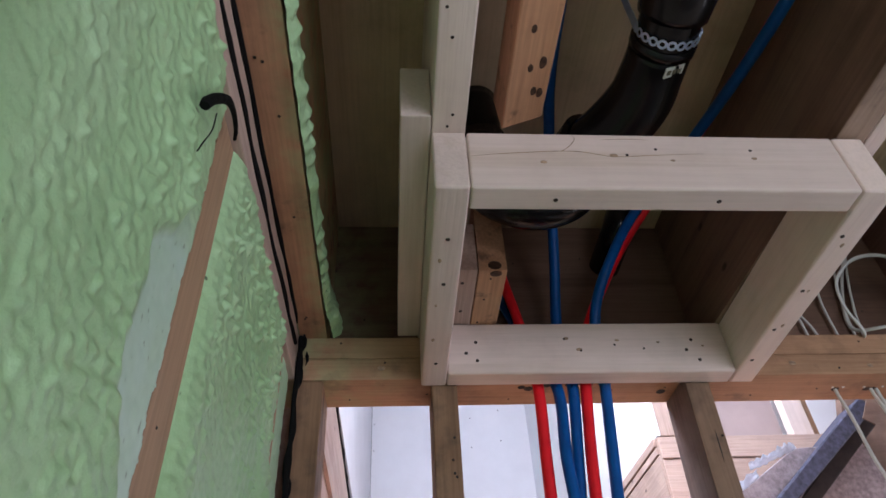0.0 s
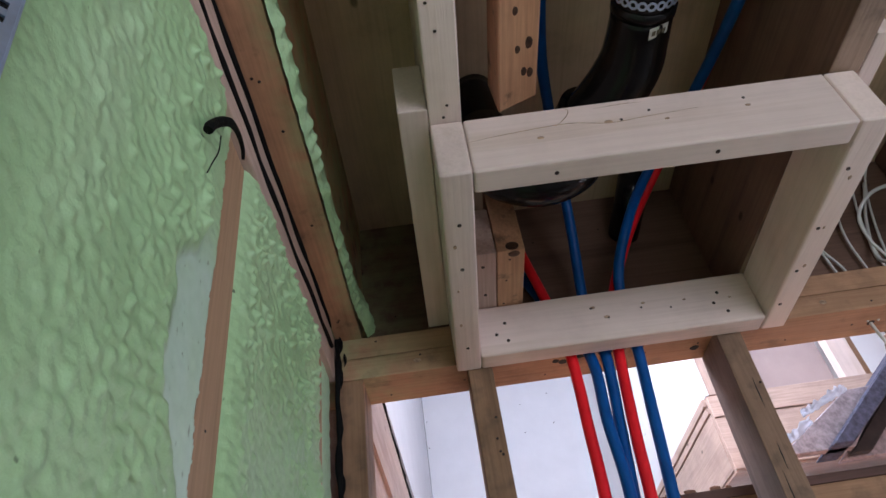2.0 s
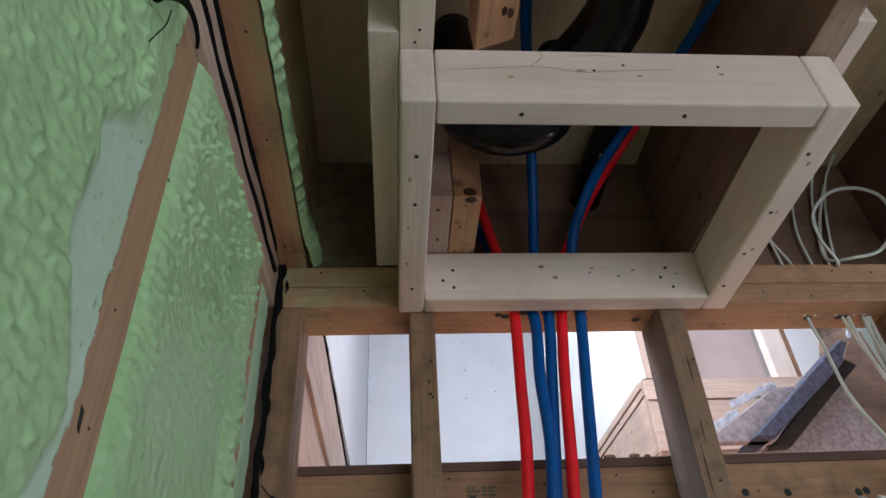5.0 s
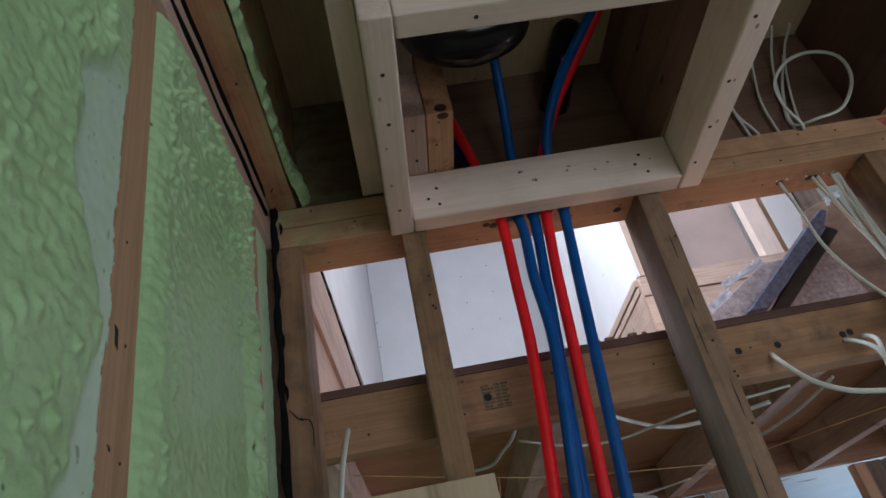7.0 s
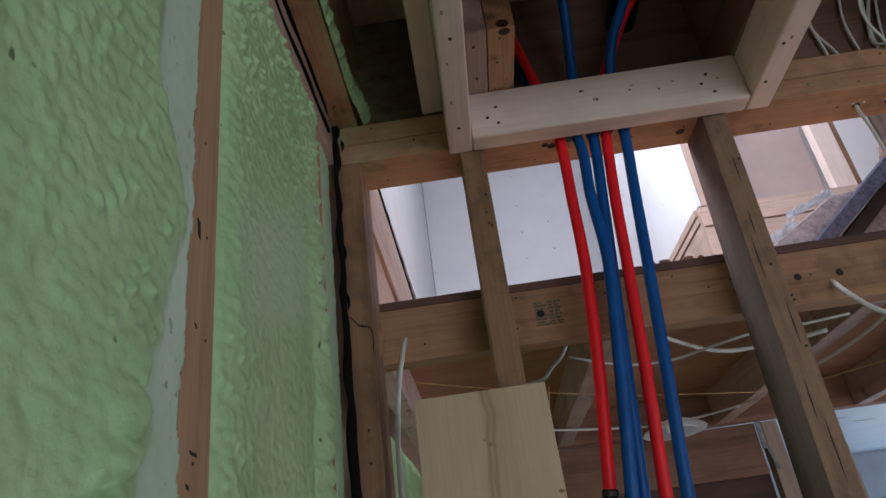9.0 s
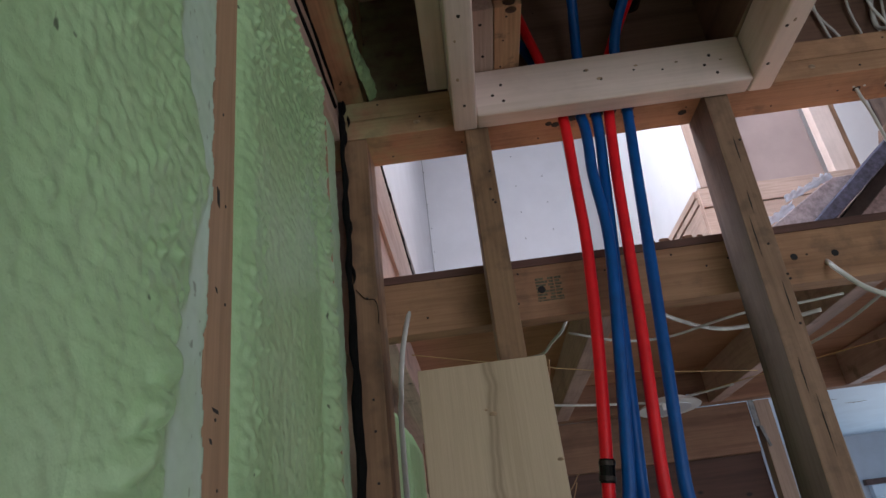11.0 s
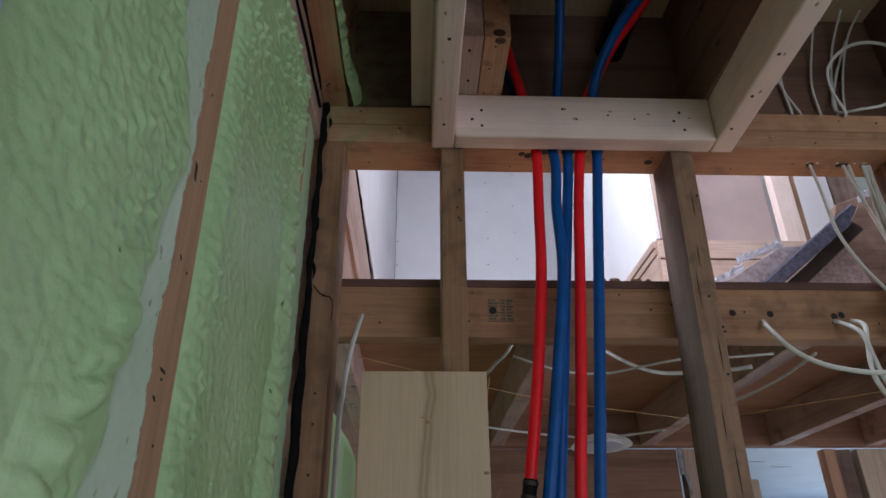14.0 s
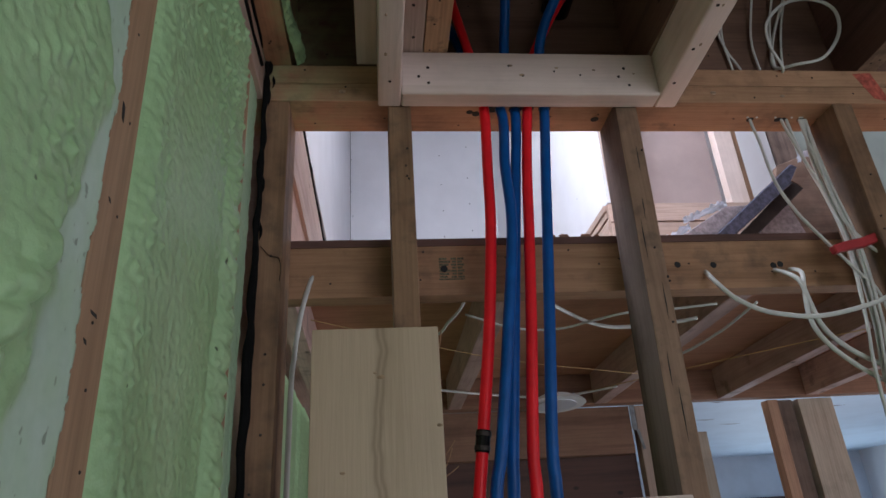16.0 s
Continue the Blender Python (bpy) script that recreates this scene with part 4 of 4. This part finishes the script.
LOOSE = "white cable drooping from a drilled hole"
cable([(0.69, 1.05, 2.29), (0.69, 1.05, 2.199), (0.692, 1.045, 2.147), (0.694, 1.04, 2.062), (0.712, 1.035, 1.998), (0.737, 1.03, 1.948), (0.778, 1.03, 1.888), (0.807, 1.03, 1.841), (0.81, 1.03, 1.74), (0.79, 1.03, 1.5), (0.77, 1.03, 0.9)], LOOSE)
for k, (dx, dy) in enumerate(((0, 0), (0.010, 0.006), (0.036, -0.004), (0.042, 0.008), (0.047, -0.008))):
    q = dx * 0.45
    cable([(0.752 + dx, 1.05, 2.29), (0.752 + dx, 1.05, 2.2), (0.767 + dx * 0.5, 1.045 + dy, 2.11), (0.782 + q * 0.5, 1.04 + dy, 2.03), (0.787 + q * 0.6, 1.035 + dy, 1.93), (0.772 + q, 1.035 + dy, 1.80), (0.756 + q, 1.035 + dy, 1.69), (0.742 + q, 1.035 + dy, 1.4), (0.73 + q, 1.035 + dy, 0.9)], "white cable in a bundle down the stud")
cable([(0.562, 1.13, 1.925), (0.560, 1.105, 1.92), (0.557, 1.075, 1.89), (0.575, 1.06, 1.854), (0.608, 1.055, 1.831), (0.643, 1.05, 1.819), (0.699, 1.045, 1.812), (0.761, 1.03, 1.819), (0.812, 1.02, 1.835), (0.834, 1.02, 1.865), (0.831, 1.02, 1.902), (0.812, 1.025, 1.93), (0.79, 1.03, 1.98), (0.785, 1.035, 2.08), (0.8, 1.05, 2.2)], LOOSE)
cable([(0.690, 1.14, 1.926), (0.685, 1.105, 1.92), (0.695, 1.06, 1.884), (0.7, 1.055, 1.843), (0.705, 1.05, 1.799), (0.732, 1.05, 1.764), (0.787, 1.05, 1.73), (0.9, 1.06, 1.69)], LOOSE)
cable([(0.705, 1.14, 1.928), (0.714, 1.105, 1.92), (0.712, 1.07, 1.90), (0.702, 1.06, 1.869), (0.692, 1.055, 1.819), (0.698, 1.05, 1.78), (0.726, 1.05, 1.746), (0.779, 1.05, 1.707), (0.9, 1.06, 1.66)], LOOSE)
cable([(-0.108, 1.13, 1.928), (-0.112, 1.105, 1.925), (-0.123, 1.095, 1.879), (-0.13, 1.095, 1.841), (-0.136, 1.1, 1.791), (-0.14, 1.1, 1.70), (-0.14, 1.1, 1.2)], LOOSE, 0.0055)
staple = tagged(link("cable_stack_clip", slab([(0.742, 1.011, 1.909), (0.762, 1.011, 1.914), (0.800, 1.011, 1.921), (0.826, 1.011, 1.929), (0.824, 1.011, 1.946), (0.797, 1.011, 1.936), (0.760, 1.011, 1.929), (0.739, 1.011, 1.922)], (0, 0.014, 0), 0.002), red_plastic), "red plastic clip holding the cable bundle", "clip")
# coil and runs in the joist bay
ring_pts = [(0.742, 0.99, 2.27), (0.727, 0.985, 2.32), (0.733, 0.98, 2.372), (0.778, 0.975, 2.416), (0.834, 0.975, 2.428), (0.874, 0.975, 2.405), (0.872, 0.98, 2.352), (0.828, 0.985, 2.296), (0.775, 0.99, 2.262 + 0.02), (0.757, 1.03, 2.31), (0.79, 1.043, 2.40), (0.84, 1.043, 2.5)]
cable([(0.79, 1.043, 2.2)] + [(0.76, 1.04, 2.285)] + ring_pts, "white cable looped in a round coil", 0.0034)
for a, b in (((0.682, 2.304), (0.690, 2.45)), ((0.70, 2.300), (0.675, 2.42)), ((0.737, 2.303), (0.752, 2.444)), ((0.769, 2.301), (0.806, 2.482)), ((0.785, 2.308), (0.845, 2.508))):
    cable([(a[0], 1.043, 2.2), (a[0], 1.043, a[1]), ((a[0] + b[0]) / 2 - 0.008, 1.042, (a[1] + b[1]) / 2), (b[0], 1.04, b[1]), (b[0] + 0.01, 1.0, 2.54)], "white cable running up the rim joist", 0.0032)
# cables below the landing
cable([(0.04, 1.30, 1.875), (0.102, 1.27, 1.872), (0.118, 1.2, 1.872), (0.134, 1.15, 1.878), (0.15, 1.1515, 1.91)], "white cable under the landing")
cable([(0.15, 1.2, 1.885), (0.246, 1.24, 1.87), (0.327, 1.245, 1.868), (0.39, 1.21, 1.872), (0.447, 1.185, 1.876), (0.528, 1.175, 1.877), (0.6, 1.16, 1.879)], "white cable under the landing", 0.003)
cable([(0.29, 1.152, 1.90), (0.30, 1.165, 1.888), (0.378, 1.235, 1.879), (0.43, 1.262, 1.875), (0.478, 1.270, 1.876), (0.56, 1.26, 1.879), (0.60, 1.24, 1.88)], "white cable under the landing")
cable([(0.675, 1.16, 1.879), (0.676, 1.3, 1.872), (0.668, 1.46, 1.874), (0.63, 1.56, 1.876)], "white cable stapled along a landing joist")
cable([(0.1, 1.7, 1.872), (0.25, 1.77, 1.868), (0.38, 1.83, 1.868), (0.462, 1.85, 1.866), (0.55, 1.83, 1.874), (0.62, 1.78, 1.876)], "white cable feeding the loose light", 0.004)
cable([(-0.12, 1.17, 1.873), (0.1, 1.33, 1.867), (0.3, 1.47, 1.868), (0.62, 1.62, 1.868)], "thin yellow wire under the landing", 0.0012, string_yellow)
cable([(0.55, 1.81, 1.873), (0.80, 1.50, 1.868), (1.02, 1.28, 1.867), (1.25, 1.16, 1.87)], "thin yellow wire under the landing", 0.0014, string_yellow)

# ---- upstairs, seen through the opening ----
YB = 3.9            # back wall of the stairwell
tagged(link("wall_1", slab([(-0.2, 1.10, UP + 0.002), (-0.172, YB, UP + 0.002), (-0.172, YB, 5.3), (-0.2, 1.10, 5.3)], (-0.09, 0.0, 0.0), 0), drywall), "white drywall of the stairwell", "wall", kind="structure")
far_board = tagged(link("wall_2", block(-0.19, 0.79, YB, YB + 0.1, UP + 0.001, 5.3, 0), drywall), "grey-white drywall with screw heads", "wall", kind="structure")
side_board = tagged(link("wall_3", block(0.79, 0.802, 2.03, YB - 0.001, UP + 0.002, 5.3, 0), drywall), "bright white drywall beside the stairwell", "wall", kind="structure")
tagged(link("ceiling_upstairs", block(-0.3, 4.5, 1.0, 6.3, 5.3, 5.4, 0), drywall), "white upstairs ceiling", "ceiling", kind="structure")
tagged(link("wall_4", block(-0.3, 4.5, 0.98, 1.089, ZS + 0.02, 5.3, 0), drywall), "white upstairs wall", "wall", kind="structure")
wb = bmesh.new()
for x0, x1, z0, z1 in ((-0.3, 3.22, 0.0, 5.3), (4.14, 4.5, 0.0, 5.3), (3.22, 4.14, 0.0, 0.8), (3.22, 4.14, 1.724, 5.3)):
    bmesh.ops.create_cube(wb, size=1.0, matrix=Matrix.Translation(((x0 + x1) / 2, 6.25, (z0 + z1) / 2)) @ Matrix.Diagonal((x1 - x0, 0.1, z1 - z0, 1)))
tagged(link("wall_5", wb, blue_grey_paint), "pale grey far wall", "wall", kind="structure")
tagged(link("backdrop", block(2.2, 4.9, 7.0, 7.02, 0.2, 2.6, 0), bright_sky), "bright overcast sky outside the window", "sky", kind="structure")
for x, zs in ((-0.160, (3.35, 3.52, 3.7, 3.95, 4.2)), (0.44, (3.36, 3.55, 3.75, 3.98, 4.2)), (0.62, (3.4, 3.6, 3.8, 4.05))):
    for z in zs:
        fastener(far_board, (x + random.uniform(-0.008, 0.008), YB, z), (0, -1, 0), BIG, "screw").scale = (0.7, 0.7, 1.0)
for y in (2.3, 2.75, 3.2, 3.65):
    for z in (2.75, 3.05, 3.4):
        fastener(side_board, (0.79, y + random.uniform(-0.03, 0.03), z + random.uniform(-0.05, 0.05)), (-1, 0, 0), NAIL, "screw")
part("board_joint", block(-0.1715, -0.1695, YB - 0.0015, YB + 0.0005, UP + 0.01, 5.29, 0), steel_dark, far_board)
up = thing("upper_floor", "edge of the upper floor framing round the stairwell", "floor", kind="structure")
part("framing", block(0.79, 4.5, 2.04, 6.2, 2.32, UP, 0.003), pink_x, up)
part("framing", block(-0.2, 0.788, 3.6, 6.2, 2.32, UP, 0.003), pink_x, up)
part("framing", block(-0.29, -0.2, 1.10, 3.6, ZL + 0.105, UP, 0.003), pink_y, up)
part("edge_board", block(0.792, 1.9, 2.031, 2.039, 2.495, UP - 0.001, 0.0015), pink_x, up)
part("edge_board", block(0.792, 1.9, 2.034, 2.039, 2.33, 2.490, 0.0015), pink_x, up)
for z0, z1, d in ((2.538, 2.563, 0.012), (2.512, 2.534, 0.008), (2.33, 2.508, 0.004)):
    part("edge_board", block(0.79 - d, 0.7895, 2.045, 3.595, z0, z1, 0.0015), pink_y, up)
lower_ceiling = part("lower_ceiling", block(0.79, 4.5, 2.05, 6.2, 2.165, 2.183, 0.001), blue_paint, up, "bluish white ceiling board with hairline scratches")
for x, y, ln in ((1.62, 3.9, 0.10), (1.78, 3.55, 0.08), (1.95, 4.1, 0.12), (2.3, 3.7, 0.12), (2.38, 4.05, 0.10), (2.2, 4.3, 0.14), (2.62, 3.8, 0.12)):
    part("scratch", tube([(x, y, 2.1648), (x + ln * 0.5, y + 0.012, 2.1646), (x + ln, y + 0.004, 2.1648)], [0.001, 0.004, 0.001], 5, 3), galvanised, lower_ceiling)
part("corner_stud", block(0.803, 0.87, 2.03, 2.07, UP + 0.002, 5.29), pink_z, up)
part("edge_bead", wobble([(-0.199, 1.15 + 0.05 * k, UP + 0.002 * math.sin(k)) for k in range(48)], 0.006, 8), caulk, up)
part("edge_board", block(-0.1995, -0.194, 1.12, 3.59, 2.45, 2.53, 0.001), pink_y, up)
part("edge_board", block(-0.1995, -0.190, 1.12, 3.59, 2.30, 2.442, 0.001), pink_y, up)
# walls of the room above, right of the stairwell
tagged(link("wall_6", block(0.803, 1.279, 2.145, 2.17, UP + 0.001, 5.299, 0), tan_wall), "tan wallboard upstairs", "wall", kind="structure")
tagged(link("upstairs_stud", block(1.258, 1.326, 2.052, 2.09, UP + 0.001, 5.29), new_z), "pale stud standing on the upper floor", "stud")
# the pale stud's shaded face, put in as a separate browner board
tagged(link("upstairs_stud", block(1.327, 1.352, 2.064, 2.102, UP + 0.001, 5.29), old_z), "added brown board as the pale stud's shaded face", "stud")
tagged(link("wall_7", block(1.28, 1.575, 2.2, 2.23, UP + 0.001, 5.299, 0), drywall), "white drywall upstairs", "wall", kind="structure")
tagged(link("upstairs_stud", block(1.58, 1.68, 2.2, 2.29, UP + 0.001, 5.29), grey_z), "greyed stud standing on the upper floor", "stud")
tagged(link("wall_8", block(1.69, 4.5, 2.6, 2.65, UP + 0.001, 5.299, 0), green_board), "pale green wallboard upstairs", "wall", kind="structure")

# stair stringer and its dusty boards
stair = thing("stair_stringer", "dusty purple-grey stair boards rising past the opening", "stairs")
part("stringer", slab([(0.80, 1.77, 2.255), (1.05, 1.77, 2.407), (1.16, 1.77, 2.412), (1.0, 1.77, 2.255)], (0, 0.03, 0), 0.002), stone_purple, stair)
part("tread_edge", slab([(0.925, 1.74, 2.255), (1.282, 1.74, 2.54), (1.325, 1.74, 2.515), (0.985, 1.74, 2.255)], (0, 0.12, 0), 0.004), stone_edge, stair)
# added black slab: the dark shadow gap below the tread edge
part("shadow_board", slab([(1.0, 1.80, 2.25), (1.318, 1.80, 2.515), (1.345, 1.80, 2.485), (1.055, 1.80, 2.25)], (0, 0.03, 0), 0.002), shadow_black, stair)
part("riser_board", slab([(0.99, 1.845, 2.25), (1.30, 1.845, 2.49), (1.37, 1.845, 2.25)], (0, 0.03, 0), 0.002), stone_purple, stair)
part("soffit", slab([(1.285, 1.88, 2.47), (1.34, 1.88, 2.62), (1.47, 1.88, 2.67), (1.50, 1.88, 2.45), (1.50, 1.88, 2.1), (1.36, 1.88, 2.25)], (0, 0.03, 0), 0.002), soffit_x, stair)
part("nailer", slab([(1.262, 1.735, 2.475), (1.30, 1.735, 2.53), (1.335, 1.735, 2.505), (1.29, 1.735, 2.455)], (0, 0.004, 0), 0.0005), soffit_x, stair)
sheet = thing("plastic_sheet", "crumpled torn plastic sheet at the floor edge", "sheet")


def torn_film(points, width, seed):
    """A creased strip of film along a line, with a ragged upper edge."""
    bm = bmesh.new()
    line = smooth_line(points, 14)
    rows = []
    for i, p in enumerate(line):
        w = 0.8 * width * (0.5 + 0.5 * abs(noise.noise(Vector((i * 0.17, seed, 1.0)))) + 0.2 * noise.noise(Vector((i * 0.45, seed, 4.0))))
        rows.append([bm.verts.new(p + Vector((0.004 * noise.noise(Vector((i * 0.3, j * 0.5, seed))), -0.004 + 0.007 * noise.noise(Vector((i * 0.22, j * 0.4, seed + 3))), w * (j / 6 - 0.25)))) for j in range(7)])
    for a, b in zip(rows, rows[1:]):
        for k in range(6):
            bm.faces.new((a[k], b[k], b[k + 1], a[k + 1]))
    bmesh.ops.solidify(bm, geom=bm.faces[:], thickness=0.0006)
    return bm


part("fold", torn_film([(0.80, 1.755, 2.275), (0.85, 1.75, 2.29), (0.91, 1.752, 2.325)], 0.05, 1.0), plastic_sheet, sheet, "", True)
part("fold", torn_film([(0.895, 1.755, 2.345), (0.94, 1.752, 2.36), (1.0, 1.755, 2.385), (1.045, 1.758, 2.402)], 0.045, 5.0), plastic_sheet, sheet, "", True)
part("fold", torn_film([(1.30, 1.735, 2.54), (1.325, 1.732, 2.56), (1.355, 1.735, 2.565)], 0.05, 9.0), plastic_sheet, sheet, "", True)

# far window in the room behind
win = thing("window_1", "bright window with a dark head in the far wall", "window", kind="structure")
part("window_head", block(3.12, 4.24, 6.15, 6.199, 1.755, 1.80, 0.003), window_frame_dark, win, "dark window head")
for x0, x1, z0, z1 in ((3.15, 4.21, 1.66, 1.753), (3.15, 3.24, 0.8, 1.658), (4.12, 4.21, 0.8, 1.658)):
    part("window_frame", block(x0, x1, 6.14, 6.199, z0, z1, 0.006), blue_paint, win)
pane = part("pane", block(3.22, 4.14, 6.24, 6.244, 0.8, 1.72, 0), glass, win)
pane.visible_shadow = False

# slotted steel upright leaning by the foamed wall
upright = thing("shelf_standard", "leaning zinc shelf upright with a row of slots", "shelf standard")


def on_upright(u, v, w):
    """u across the face, v outwards from it, w along the upright from the floor."""
    foot, along = Vector((-0.173, 0.477, 0.0)), Vector((0.0, -0.138, 1.0)).normalized()
    out = Vector((0.80, -0.60, 0.0))
    out = (out - along * out.dot(along)).normalized()
    return foot + along * w + along.cross(out) * u + out * v


def upright_strip(u0, u1, v0, v1, w0, w1, bm):
    vs = [bm.verts.new(on_upright(u, v, w)) for w in (w0, w1) for u, v in ((u0, v0), (u1, v0), (u1, v1), (u0, v1))]
    for f in ((0, 1, 2, 3), (7, 6, 5, 4), (0, 4, 5, 1), (1, 5, 6, 2), (2, 6, 7, 3), (3, 7, 4, 0)):
        bm.faces.new([vs[k] for k in f])


LONG = 2.13


def upright_part(name, u0, u1, v0, v1, w0, w1, mat):
    bm = bmesh.new()
    upright_strip(u0, u1, v0, v1, w0, w1, bm)
    bmesh.ops.recalc_face_normals(bm, faces=bm.faces[:])
    return part(name, bm, mat, upright)


for side in (-1, 1):
    upright_part("face_strip", side * 0.0083, side * 0.0047, -0.0012, 0.0, 0.0, LONG, steel)
    upright_part("flange", side * 0.0092, side * 0.0082, -0.010, 0.0004, 0.0, LONG, steel)
upright_part("lower_web", -0.0048, 0.0048, -0.0014, -0.0002, 0.0, 1.25, steel)
upright_part("back", -0.0081, 0.0081, -0.0105, -0.0098, 0.0, LONG, steel_dark)
bar = upright_part("slot_bar", -0.0048, 0.0048, -0.0014, -0.0002, 1.2545, 1.2583, steel)
for k in range(1, 115):
    ob = new("slot_bar", bar.data)
    ob.parent = upright
    ob.location = Vector((0.0, -0.138, 1.0)).normalized() * 0.0076 * k

# crumbs and splinters
crumb_rnd = random.Random(12)
for k in range(4):
    x, rr = 0.30 + 0.026 * k + crumb_rnd.uniform(-0.008, 0.008), crumb_rnd.uniform(0.0025, 0.005)
    bm = bmesh.new()
    bmesh.ops.create_icosphere(bm, subdivisions=1, radius=rr, matrix=Matrix.Translation((x, 1.106, ZL + 0.1045 + rr * 0.5)))
    for v in bm.verts:
        v.co.z = max(v.co.z, ZL + 0.1046)
        v.co.x += (v.co.x - x) * 0.9 + crumb_rnd.uniform(-0.6, 0.6) * rr
    tagged(link("wood_crumb", bm, red_x), "broken wood crumb on the landing edge", "debris", "crumbs on the landing edge")
for z0, z1, dx in ((1.60, 1.625, 0.010), (1.615, 1.635, 0.014), (1.59, 1.602, 0.017), (1.758, 1.785, 0.004)):
    part("splinter", tube([(0.0770, 0.985, z0), (0.0780 + dx * 0.5, 0.982, (z0 + z1) / 2), (0.0775 + dx, 0.980, z1)], 0.0007, 5, 4), old_z, bd)
